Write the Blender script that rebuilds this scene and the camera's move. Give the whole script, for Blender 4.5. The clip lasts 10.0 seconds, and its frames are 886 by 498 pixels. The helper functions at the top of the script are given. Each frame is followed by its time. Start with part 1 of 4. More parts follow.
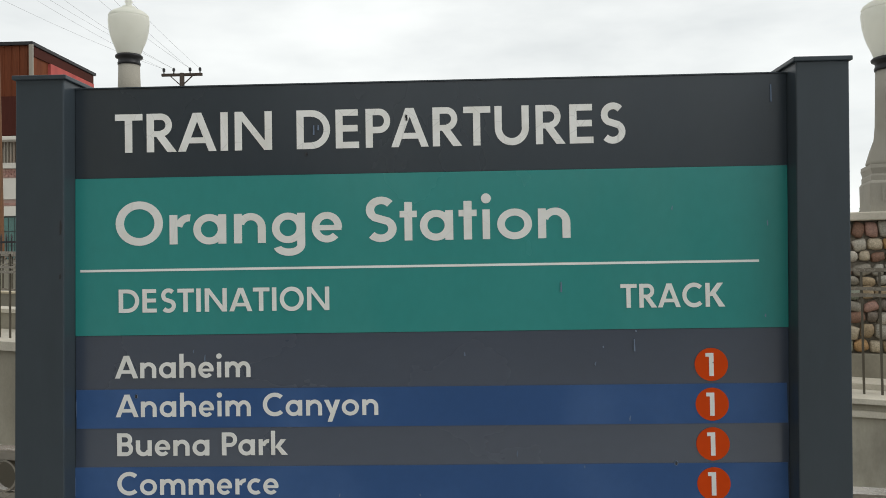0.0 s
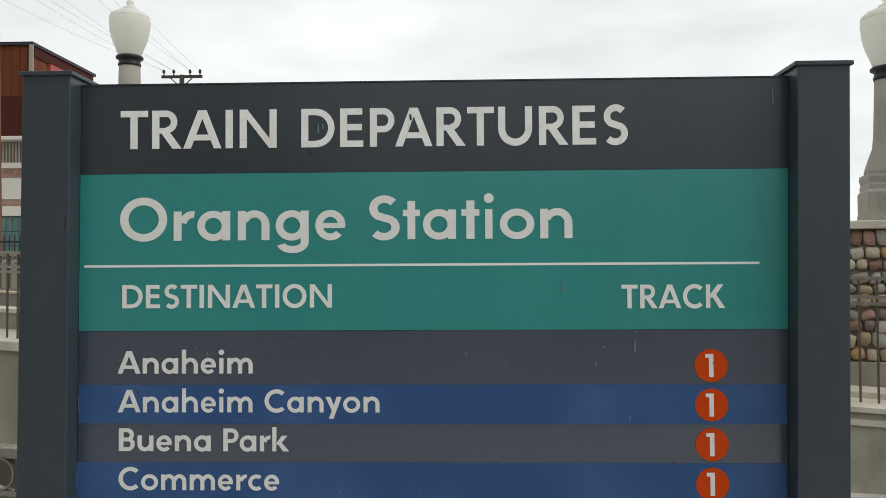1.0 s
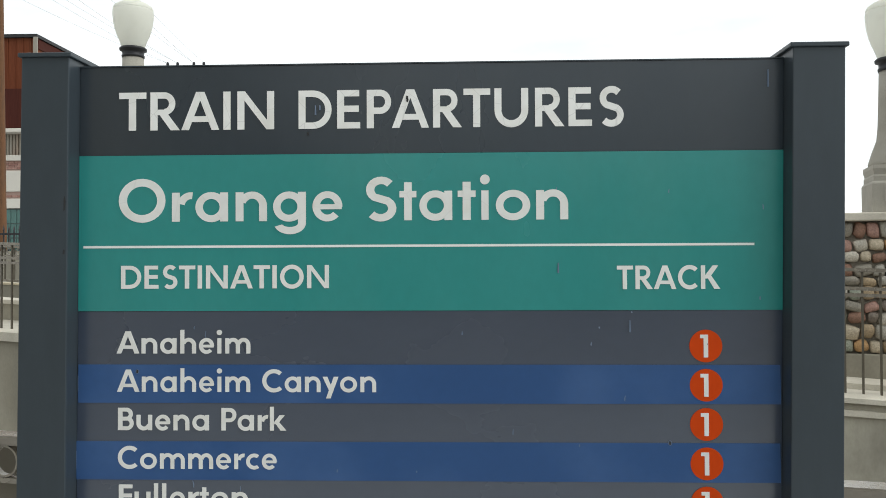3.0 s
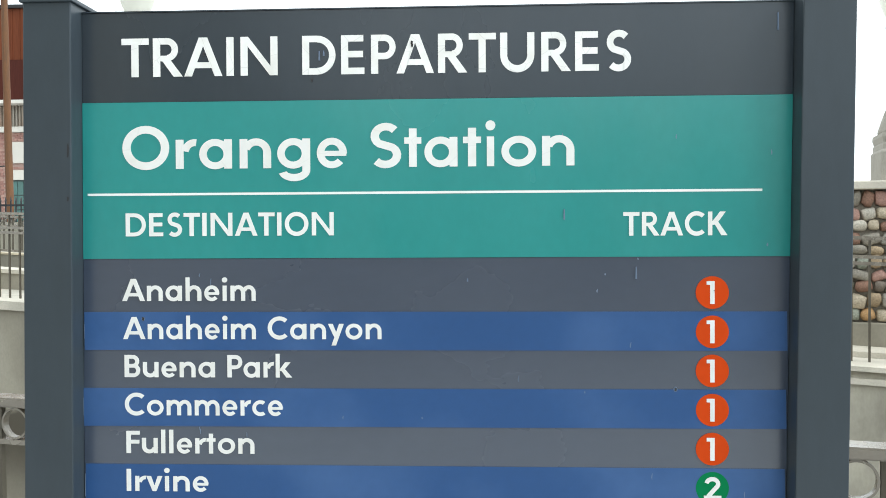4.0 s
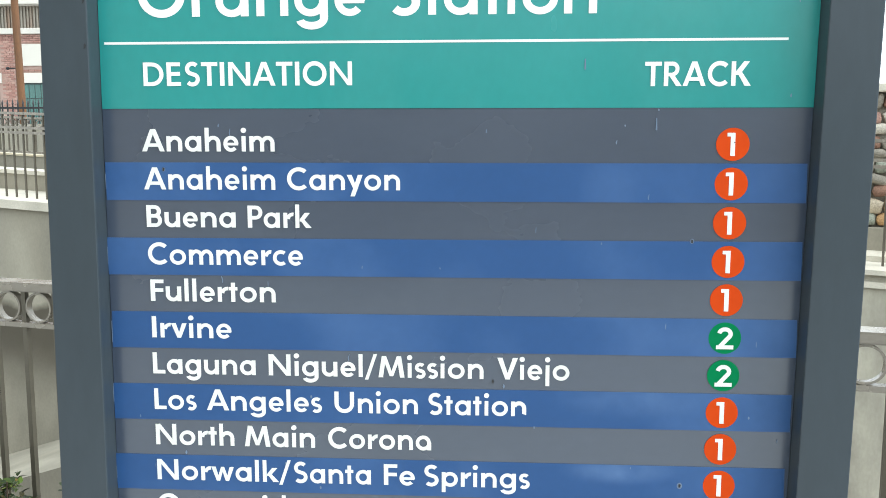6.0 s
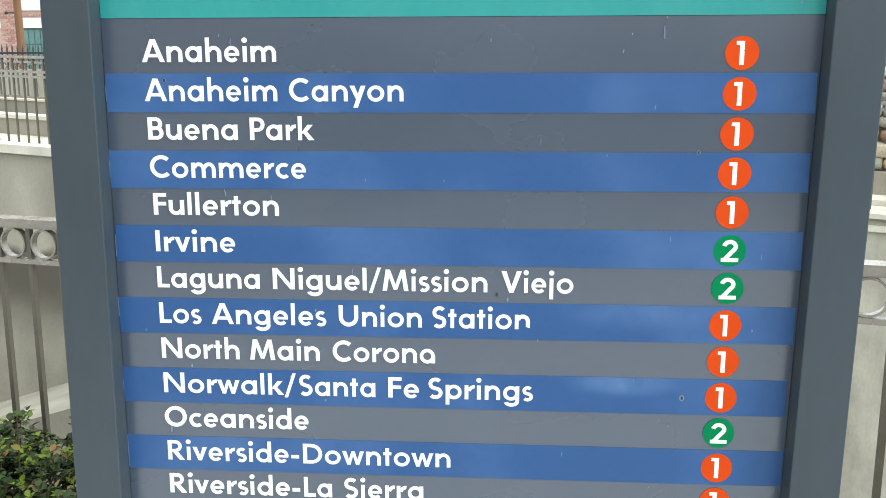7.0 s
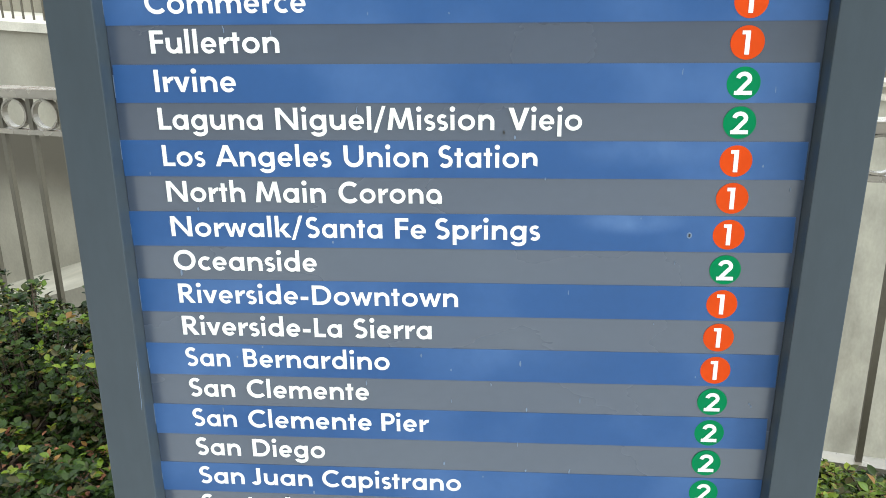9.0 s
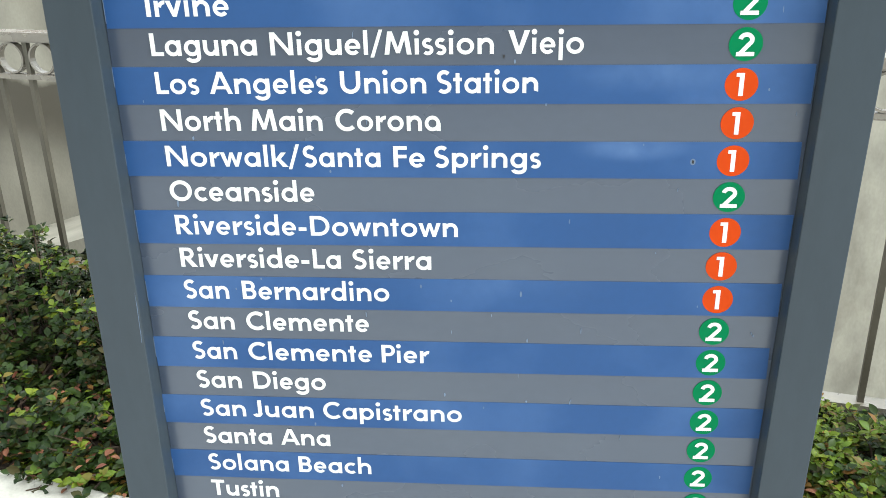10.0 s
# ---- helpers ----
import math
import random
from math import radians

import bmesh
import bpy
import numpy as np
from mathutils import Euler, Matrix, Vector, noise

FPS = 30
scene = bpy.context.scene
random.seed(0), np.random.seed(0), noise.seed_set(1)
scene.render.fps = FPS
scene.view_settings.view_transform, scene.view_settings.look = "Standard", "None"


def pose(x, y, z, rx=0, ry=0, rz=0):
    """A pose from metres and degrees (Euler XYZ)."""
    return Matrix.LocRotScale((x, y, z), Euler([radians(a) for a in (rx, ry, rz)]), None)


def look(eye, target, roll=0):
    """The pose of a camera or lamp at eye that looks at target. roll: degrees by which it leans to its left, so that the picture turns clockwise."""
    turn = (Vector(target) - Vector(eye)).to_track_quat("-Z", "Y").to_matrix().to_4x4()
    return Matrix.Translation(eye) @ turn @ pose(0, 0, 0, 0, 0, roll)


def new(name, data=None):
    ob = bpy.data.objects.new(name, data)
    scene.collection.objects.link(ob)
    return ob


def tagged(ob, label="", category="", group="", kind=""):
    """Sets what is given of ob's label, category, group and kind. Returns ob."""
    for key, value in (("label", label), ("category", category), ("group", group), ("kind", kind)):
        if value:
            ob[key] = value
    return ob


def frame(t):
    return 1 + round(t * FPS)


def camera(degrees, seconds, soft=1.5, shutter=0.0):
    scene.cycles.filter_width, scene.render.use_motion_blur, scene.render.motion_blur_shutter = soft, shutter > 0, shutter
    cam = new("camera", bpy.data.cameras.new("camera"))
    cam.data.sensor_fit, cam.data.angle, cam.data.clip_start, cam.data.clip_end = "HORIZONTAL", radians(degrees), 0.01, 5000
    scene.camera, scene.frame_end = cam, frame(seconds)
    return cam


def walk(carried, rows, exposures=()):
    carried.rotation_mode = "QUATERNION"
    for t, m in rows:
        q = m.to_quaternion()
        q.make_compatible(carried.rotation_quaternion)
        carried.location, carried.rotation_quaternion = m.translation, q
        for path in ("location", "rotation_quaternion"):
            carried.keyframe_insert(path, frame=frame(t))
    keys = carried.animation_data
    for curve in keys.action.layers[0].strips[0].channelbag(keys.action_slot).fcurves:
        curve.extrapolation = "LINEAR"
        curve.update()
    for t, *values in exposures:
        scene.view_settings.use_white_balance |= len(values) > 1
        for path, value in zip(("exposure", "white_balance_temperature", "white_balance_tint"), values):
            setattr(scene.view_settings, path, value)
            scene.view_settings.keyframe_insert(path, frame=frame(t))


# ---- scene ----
cam = camera(54.8, 10.0, soft=0.9)
PATH = [
    (0, (0.0600, -0.9922, 1.7632), (0.0045, 0.5063, 1.7932), -0.9),
    (0.5, (0.0547, -0.9908, 1.7603), (0.0023, 0.5085, 1.7917), -0.7),
    (1, (0.0547, -0.9982, 1.7565), (0.0030, 0.5003, 1.7947), -0.3),
    (1.5, (0.0577, -1.0050, 1.7520), (0.0008, 0.4935, 1.7962), -0.3),
    (2, (0.0570, -1.0042, 1.7572), (0.0030, 0.4943, 1.7925), -0.2),
    (3.5, (0.0660, -1.0012, 1.7280), (0.0023, 0.4973, 1.7392), -0.3),
    (4, (0.0645, -0.9982, 1.7130), (-0.0053, 0.5003, 1.6897), -0.3),
    (4.5, (0.0607, -1.0005, 1.6980), (-0.0150, 0.4965, 1.6342), -0.0),
    (5, (0.0607, -0.9990, 1.6800), (-0.0210, 0.4950, 1.5745), 0.1),
    (5.5, (0.0585, -1.0028, 1.6657), (-0.0300, 0.4875, 1.5188), 0.1),
    (7, (0.0585, -1.0065, 1.6035), (-0.0398, 0.4650, 1.3313), 0.0),
    (7.5, (0.0570, -1.0057, 1.5907), (-0.0450, 0.4530, 1.2555), 0.1),
    (8, (0.0555, -1.0080, 1.5825), (-0.0457, 0.4387, 1.1970), -0.0),
    (8.5, (0.0577, -1.0020, 1.5637), (-0.0473, 0.4297, 1.1310), -0.4),
    (9, (0.0585, -1.0072, 1.5525), (-0.0488, 0.4110, 1.0780), -0.7),
    (9.5, (0.0638, -1.0057, 1.5397), (-0.0480, 0.3990, 1.0252), -1.0),
    (10, (0.0645, -1.0035, 1.5210), (-0.0503, 0.3862, 0.9675), -1.1),
]
EXPOSURES = [(0.0, -0.14, 6480, 7), (2.0, -0.1, 6480, 7), (2.8, 0.12, 6380, 6), (3.5, 0.43, 6150, 5), (4.0, 0.89, 6050, 4), (4.5, 1.02, 5980, 3), (5.0, 1.09, 5960, 3), (5.5, 1.13, 5950, 3), (7.0, 1.35, 6020, 3), (10.0, 1.37, 6020, 3)]
walk(cam, [(t, look(eye, target, roll)) for t, eye, target, roll in PATH], EXPOSURES)

# ---- light: overcast sky, veiled sun high to the right of the sign, a little in front of it ----
world = bpy.data.worlds.new("overcast_sky")
scene.world = world
world.use_nodes = True
wn, wl = world.node_tree.nodes, world.node_tree.links
wn.clear()
sky = wn.new("ShaderNodeTexSky")
sky.sky_type, sky.sun_disc = "NISHITA", False
sky.sun_elevation, sky.sun_rotation = radians(45), radians(107)
w_dim = wn.new("ShaderNodeMix")
w_dim.data_type, w_dim.blend_type = "RGBA", "MULTIPLY"
w_dim.inputs[0].default_value = 1.0
w_dim.inputs[7].default_value = (0.1, 0.1, 0.1, 1)
w_coord = wn.new("ShaderNodeTexCoord")
w_map = wn.new("ShaderNodeMapping")
w_map.inputs["Scale"].default_value = (1.0, 1.0, 3.2)
w_noise = wn.new("ShaderNodeTexNoise")
w_noise.inputs["Scale"].default_value, w_noise.inputs["Detail"].default_value = 3.2, 5
w_noise.inputs["Roughness"].default_value = 0.55
w_ramp = wn.new("ShaderNodeValToRGB")
w_ramp.color_ramp.elements[0].position, w_ramp.color_ramp.elements[0].color = 0.3, (0.62, 0.63, 0.635, 1)
w_ramp.color_ramp.elements[1].position, w_ramp.color_ramp.elements[1].color = 0.68, (0.84, 0.84, 0.83, 1)
w_mix = wn.new("ShaderNodeMix")
w_mix.data_type = "RGBA"
w_mix.inputs[0].default_value = 0.93
w_bg = wn.new("ShaderNodeBackground")
w_bg.inputs["Strength"].default_value = 1.08
w_out = wn.new("ShaderNodeOutputWorld")
wl.new(sky.outputs[0], w_dim.inputs[6])
wl.new(w_coord.outputs["Generated"], w_map.inputs["Vector"])
wl.new(w_map.outputs[0], w_noise.inputs["Vector"])
wl.new(w_noise.outputs["Fac"], w_ramp.inputs[0])
wl.new(w_dim.outputs[2], w_mix.inputs[6])
wl.new(w_ramp.outputs[0], w_mix.inputs[7])
# the cloud layer is brightest round the veiled sun
w_dot = wn.new("ShaderNodeVectorMath")
w_dot.operation = "DOT_PRODUCT"
w_dot.inputs[1].default_value = Vector((0.69, -0.21, 0.70)).normalized()
w_glow = wn.new("ShaderNodeMapRange")
w_glow.interpolation_type = "SMOOTHSTEP"
w_glow.inputs[1].default_value, w_glow.inputs[2].default_value = -0.9, 1.0
w_glow.inputs[3].default_value, w_glow.inputs[4].default_value = 1.30, 1.33
w_lit = wn.new("ShaderNodeVectorMath")
w_lit.operation = "SCALE"
wl.new(w_coord.outputs["Generated"], w_dot.inputs[0])
wl.new(w_dot.outputs["Value"], w_glow.inputs[0])
wl.new(w_mix.outputs[2], w_lit.inputs[0])
wl.new(w_glow.outputs[0], w_lit.inputs["Scale"])
wl.new(w_lit.outputs[0], w_bg.inputs["Color"])
wl.new(w_bg.outputs[0], w_out.inputs[0])
sun = new("sun", bpy.data.lights.new("sun", "SUN"))
sun.data.energy, sun.data.angle, sun.data.color = 1.45, radians(30), (1.0, 0.97, 0.93)
sun.matrix_world = look((7.0, -2.1, 7.2), (0, 0, 0))


# ---- materials ----
def mat(name, color, rough=0.6, metal=0.0, vary=0.12, scale=6.0, grain=0.06, grain_scale=90.0, bump=0.1, stain=None,
        stain_amount=0.3, stain_scale=1.5, stretch=(1, 1, 1), by_object=0.0, coat=0.0, spec=0.5):
    m = bpy.data.materials.new(name)
    m.use_nodes = True
    n, l = m.node_tree.nodes, m.node_tree.links
    p = n["Principled BSDF"]
    p.inputs["Roughness"].default_value, p.inputs["Metallic"].default_value = rough, metal
    p.inputs["Specular IOR Level"].default_value = spec
    p.inputs["Coat Weight"].default_value, p.inputs["Coat Roughness"].default_value = coat, 0.25
    geo = n.new("ShaderNodeNewGeometry")
    mp = n.new("ShaderNodeMapping")
    mp.inputs["Scale"].default_value = stretch
    l.new(geo.outputs["Position"], mp.inputs["Vector"])

    def tex(sc, detail):
        t = n.new("ShaderNodeTexNoise")
        t.inputs["Scale"].default_value, t.inputs["Detail"].default_value = sc, detail
        l.new(mp.outputs[0], t.inputs["Vector"])
        return t

    def remap(sock, a, b):
        r = n.new("ShaderNodeMapRange")
        r.inputs[1].default_value, r.inputs[2].default_value = 0.28, 0.72
        r.inputs[3].default_value, r.inputs[4].default_value = a, b
        l.new(sock, r.inputs[0])
        return r.outputs[0]

    def mul(a, b):
        k = n.new("ShaderNodeMath")
        k.operation = "MULTIPLY"
        l.new(a, k.inputs[0]), l.new(b, k.inputs[1])
        return k.outputs[0]

    big, fine = tex(scale, 6), tex(grain_scale, 4)
    value = mul(remap(big.outputs["Fac"], 1 - vary, 1 + vary), remap(fine.outputs["Fac"], 1 - grain, 1 + grain))
    if by_object:
        info = n.new("ShaderNodeObjectInfo")
        r = n.new("ShaderNodeMapRange")
        r.inputs[3].default_value, r.inputs[4].default_value = 1 - by_object, 1 + by_object
        l.new(info.outputs["Random"], r.inputs[0])
        value = mul(value, r.outputs[0])
    base = n.new("ShaderNodeMix")
    base.data_type = "RGBA"
    base.inputs[0].default_value = 0.0
    base.inputs[6].default_value = (*color, 1)
    if stain:
        base.inputs[7].default_value = (*stain, 1)
        s = tex(stain_scale, 8)
        r = n.new("ShaderNodeMapRange")
        r.inputs[1].default_value, r.inputs[2].default_value = 0.48, 0.72
        r.inputs[3].default_value, r.inputs[4].default_value = 0.0, stain_amount
        l.new(s.outputs["Fac"], r.inputs[0])
        l.new(r.outputs[0], base.inputs[0])
    scaled = n.new("ShaderNodeVectorMath")
    scaled.operation = "SCALE"
    l.new(base.outputs[2], scaled.inputs[0])
    l.new(value, scaled.inputs["Scale"])
    l.new(scaled.outputs[0], p.inputs["Base Color"])
    l.new(remap(big.outputs["Fac"], max(0.03, rough - 0.08), min(1, rough + 0.08)), p.inputs["Roughness"])
    if bump:
        b = n.new("ShaderNodeBump")
        b.inputs["Strength"].default_value, b.inputs["Distance"].default_value = bump, 0.004
        l.new(fine.outputs["Fac"], b.inputs["Height"])
        l.new(b.outputs[0], p.inputs["Normal"])
    return m


def ramp_by_object(name, colors, rough=0.75, grain=0.15, island=False, spec=0.4):
    m = mat(name, (1, 1, 1), rough, vary=0.2, scale=9, grain=grain, grain_scale=70, bump=0.35, spec=spec)
    n, l = m.node_tree.nodes, m.node_tree.links
    ramp = n.new("ShaderNodeValToRGB")
    ramp.color_ramp.interpolation = "CONSTANT" if not island else "LINEAR"
    while len(ramp.color_ramp.elements) < len(colors):
        ramp.color_ramp.elements.new(0.5)
    for k, c in enumerate(colors):
        ramp.color_ramp.elements[k].position, ramp.color_ramp.elements[k].color = (k / len(colors) if k < len(colors) - 1 else (0.955 if island else k / len(colors))), (*c, 1)
    if island:
        src = n.new("ShaderNodeNewGeometry").outputs["Random Per Island"]
    else:
        src = n.new("ShaderNodeObjectInfo").outputs["Random"]
    l.new(src, ramp.inputs[0])
    base = next(x for x in n if x.bl_idname == "ShaderNodeMix")
    l.new(ramp.outputs[0], base.inputs[6])
    return m


M_POST = mat("dark_slate_enamel", (0.034, 0.045, 0.055), 0.36, spec=0.40, vary=0.12, scale=4, grain=0.05, bump=0.04, stain=(0.066, 0.072, 0.08), stain_amount=0.35, stain_scale=3, stretch=(1, 1, 0.35))
M_HEADER = mat("charcoal_panel", (0.023, 0.033, 0.044), 0.28, spec=0.5, coat=0.25, vary=0.10, scale=3, grain=0.04, bump=0.02, stain=(0.055, 0.06, 0.064), stain_amount=0.35, stain_scale=4, stretch=(1, 1, 0.5))
M_GREEN = mat("teal_vinyl", (0.029, 0.230, 0.216), 0.24, spec=0.55, vary=0.06, scale=3, grain=0.03, bump=0.02, stain=(0.08, 0.27, 0.245), stain_amount=0.25, stain_scale=5, stretch=(1, 1, 0.6))
M_GREY = mat("slate_grey_vinyl", (0.038, 0.051, 0.080), 0.26, spec=0.7, coat=1.0, vary=0.06, scale=3, grain=0.03, bump=0.01, stain=(0.060, 0.076, 0.104), stain_amount=0.5, stain_scale=4, stretch=(0.6, 1, 1))
M_BLUE = mat("blue_vinyl", (0.022, 0.070, 0.198), 0.46, spec=0.35, vary=0.07, scale=4, grain=0.03, bump=0.03, stain=(0.09, 0.16, 0.32), stain_amount=0.45, stain_scale=4)
n, l = M_BLUE.node_tree.nodes, M_BLUE.node_tree.links
base = next(x for x in n if x.bl_idname == "ShaderNodeMix")
wiped = base.inputs[0].links[0].from_socket
for (cx, cz), (wx, wz), amount in (((0.210, 1.2545), (0.075, 0.020), 0.75), ((0.225, 1.342), (0.10, 0.026), 0.40), ((-0.30, 1.16), (0.08, 0.03), 0.25), ((0.05, 1.08), (0.16, 0.05), 0.2)):
    # cloudy wiped patches left in the film
    away = n.new("ShaderNodeMapping")
    away.inputs["Location"].default_value, away.inputs["Scale"].default_value = (-cx / wx, 0, -cz / wz), (1 / wx, 0, 1 / wz)
    far_off, near_by, cloud, both, more = n.new("ShaderNodeVectorMath"), n.new("ShaderNodeMapRange"), n.new("ShaderNodeTexNoise"), n.new("ShaderNodeMath"), n.new("ShaderNodeMath")
    far_off.operation, near_by.interpolation_type, both.operation, more.operation = "LENGTH", "SMOOTHSTEP", "MULTIPLY", "ADD"
    near_by.inputs[1].default_value, near_by.inputs[2].default_value = 0.15, 1.1
    near_by.inputs[3].default_value, near_by.inputs[4].default_value = amount * 1.7, 0.0
    cloud.inputs["Scale"].default_value, cloud.inputs["Detail"].default_value = 28, 4
    place = n.new("ShaderNodeNewGeometry").outputs["Position"]
    l.new(place, away.inputs["Vector"]), l.new(place, cloud.inputs["Vector"])
    l.new(away.outputs[0], far_off.inputs[0]), l.new(far_off.outputs["Value"], near_by.inputs[0])
    l.new(near_by.outputs[0], both.inputs[0]), l.new(cloud.outputs["Fac"], both.inputs[1])
    l.new(wiped, more.inputs[0]), l.new(both.outputs[0], more.inputs[1])
    more.use_clamp, wiped = True, more.outputs[0]
l.new(wiped, base.inputs[0])
M_WHITE = mat("white_vinyl", (0.70, 0.70, 0.68), 0.5, vary=0.03, scale=20, grain=0.03, bump=0.03, stain=(0.62, 0.60, 0.54), stain_amount=0.5, stain_scale=30)
# the list's white again, lightened here and below for the darker opening exposure
M_BRIGHT = mat("lightened_white_vinyl", (0.72, 0.72, 0.70), 0.5, vary=0.03, scale=20, grain=0.03, bump=0.03, stain=(0.66, 0.64, 0.58), stain_amount=0.5, stain_scale=30)
M_OLDWHITE = mat("crazed_white_vinyl", (0.80, 0.80, 0.78), 0.5, vary=0.03, scale=20, grain=0.03, bump=0.03, stain=(0.62, 0.60, 0.54), stain_amount=0.5, stain_scale=30)
for material, cells, faint in ((M_OLDWHITE, 26, 0.82), (M_BRIGHT, 17, 0.93)):
    # thin cracks where the old film has crazed
    n, l = material.node_tree.nodes, material.node_tree.links
    crack, thin, dull = n.new("ShaderNodeTexVoronoi"), n.new("ShaderNodeMapRange"), n.new("ShaderNodeVectorMath")
    crack.feature, dull.operation = "DISTANCE_TO_EDGE", "SCALE"
    crack.inputs["Scale"].default_value = cells
    thin.inputs[1].default_value, thin.inputs[2].default_value = 0.0, 0.012
    thin.inputs[3].default_value, thin.inputs[4].default_value = faint, 1.0
    l.new(n.new("ShaderNodeNewGeometry").outputs["Position"], crack.inputs["Vector"])
    l.new(crack.outputs["Distance"], thin.inputs[0])
    l.new(n["Principled BSDF"].inputs["Base Color"].links[0].from_socket, dull.inputs[0])
    l.new(thin.outputs[0], dull.inputs["Scale"])
    l.new(dull.outputs[0], n["Principled BSDF"].inputs["Base Color"])
M_LINE = mat("white_rule_vinyl", (0.74, 0.76, 0.74), 0.5, vary=0.03, scale=20, grain=0.02, bump=0.0)
M_ORANGE = mat("orange_vinyl", (0.52, 0.050, 0.002), 0.6, spec=0.12, vary=0.05, scale=12, grain=0.03, bump=0.02)
M_DISC_GREEN = mat("green_vinyl", (0.005, 0.165, 0.055), 0.6, spec=0.12, vary=0.05, scale=12, grain=0.03, bump=0.02)
M_SCUFF = mat("pale_scuff", (0.125, 0.17, 0.25), 0.6, vary=0.2, scale=40, grain=0.1, bump=0)
M_CHIP = mat("dark_chip", (0.018, 0.018, 0.02), 0.7, bump=0)
M_CONC = mat("cast_concrete", (0.270, 0.248, 0.195), 0.85, vary=0.18, scale=2.2, grain=0.06, grain_scale=45, bump=0.25, stretch=(1, 1, 0.6), stain=(0.17, 0.15, 0.11), stain_amount=0.6, stain_scale=0.9)
M_CONCL = mat("pale_patched_concrete", (0.36, 0.335, 0.27), 0.85, vary=0.25, scale=3.5, grain=0.06, grain_scale=45, bump=0.2, stretch=(1, 1, 0.5), stain=(0.20, 0.18, 0.14), stain_amount=0.85, stain_scale=2.2)
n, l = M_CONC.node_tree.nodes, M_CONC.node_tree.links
place, height, ragged, high, low_end, dark_band = n.new("ShaderNodeNewGeometry"), n.new("ShaderNodeSeparateXYZ"), n.new("ShaderNodeTexNoise"), n.new("ShaderNodeMapRange"), n.new("ShaderNodeMapRange"), n.new("ShaderNodeMath")
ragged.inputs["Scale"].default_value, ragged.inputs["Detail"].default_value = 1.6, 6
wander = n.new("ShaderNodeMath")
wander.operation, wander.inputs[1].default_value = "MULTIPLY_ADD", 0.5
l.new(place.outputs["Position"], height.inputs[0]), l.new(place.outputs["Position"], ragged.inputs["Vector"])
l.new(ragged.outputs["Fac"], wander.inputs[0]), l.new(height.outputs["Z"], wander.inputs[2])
# a darker band with a ragged edge runs along the wall below its pale upper part
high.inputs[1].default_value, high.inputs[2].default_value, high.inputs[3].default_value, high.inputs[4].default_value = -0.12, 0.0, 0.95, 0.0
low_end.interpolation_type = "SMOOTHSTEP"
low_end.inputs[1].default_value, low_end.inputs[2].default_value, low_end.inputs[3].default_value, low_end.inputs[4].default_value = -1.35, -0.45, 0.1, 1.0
dark_band.operation = "MULTIPLY"
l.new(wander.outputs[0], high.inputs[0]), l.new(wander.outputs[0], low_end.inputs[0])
l.new(high.outputs[0], dark_band.inputs[0]), l.new(low_end.outputs[0], dark_band.inputs[1])
banded = n.new("ShaderNodeMix")
banded.data_type = "RGBA"
banded.inputs[7].default_value = (0.065, 0.055, 0.038, 1)
l.new(dark_band.outputs[0], banded.inputs[0])
l.new(n["Principled BSDF"].inputs["Base Color"].links[0].from_socket, banded.inputs[6])
l.new(banded.outputs[2], n["Principled BSDF"].inputs["Base Color"])
M_CAPC = mat("pale_concrete_cap", (0.52, 0.48, 0.40), 0.8, vary=0.08, scale=2.5, grain=0.08, grain_scale=60, bump=0.2, stain=(0.34, 0.31, 0.25), stain_amount=0.5, stain_scale=3)
M_KERB = mat("white_kerb_concrete", (0.42, 0.40, 0.345), 0.85, vary=0.06, scale=5, grain=0.08, grain_scale=120, bump=0.2, stain=(0.34, 0.32, 0.27), stain_amount=0.45, stain_scale=8)
M_PAVE = mat("pavement_concrete", (0.475, 0.475, 0.465), 0.88, vary=0.08, scale=2, grain=0.1, grain_scale=120, bump=0.25, stain=(0.33, 0.325, 0.31), stain_amount=0.5, stain_scale=2)
M_RAIL = mat("bronze_grey_rail_paint", (0.205, 0.180, 0.145), 0.26, metal=0.2, spec=0.9, vary=0.12, scale=14, grain=0.06, bump=0.06, stain=(0.22, 0.19, 0.14), stain_amount=0.4, stain_scale=14)
M_BAR = mat("dark_bronze_bar_paint", (0.092, 0.080, 0.058), 0.5, metal=0.25, vary=0.15, scale=10, grain=0.06, bump=0.06)
M_SOIL = mat("mulched_soil", (0.055, 0.038, 0.026), 0.95, vary=0.35, scale=18, grain=0.4, grain_scale=80, bump=0.8)
M_GROUND = mat("distant_ground", (0.20, 0.19, 0.165), 0.9, vary=0.15, scale=0.4, grain=0.1, bump=0.2)
M_MORTAR = mat("dark_mortar", (0.19, 0.17, 0.135), 0.95, vary=0.15, scale=20, grain=0.2, bump=0.4)
M_STONE = ramp_by_object("river_stone", [(0.325, 0.246, 0.154), (0.234, 0.211, 0.171), (0.47, 0.431, 0.359), (0.325, 0.193, 0.154), (0.234, 0.246, 0.196), (0.379, 0.228, 0.102), (0.325, 0.303, 0.256), (0.181, 0.149, 0.12), (0.415, 0.351, 0.256), (0.217, 0.123, 0.085)], grain=0.3)
M_LAMPC = mat("buff_cast_stone", (0.31, 0.29, 0.245), 0.85, vary=0.08, scale=4, grain=0.14, grain_scale=110, bump=0.25, stain=(0.20, 0.185, 0.155), stain_amount=0.6, stain_scale=4)
M_IRON = mat("black_iron", (0.02, 0.02, 0.022), 0.5, metal=0.4, vary=0.15, scale=15, grain=0.05, bump=0.1)
M_WIRE = mat("weathered_cable", (0.22, 0.22, 0.23), 0.6, bump=0)
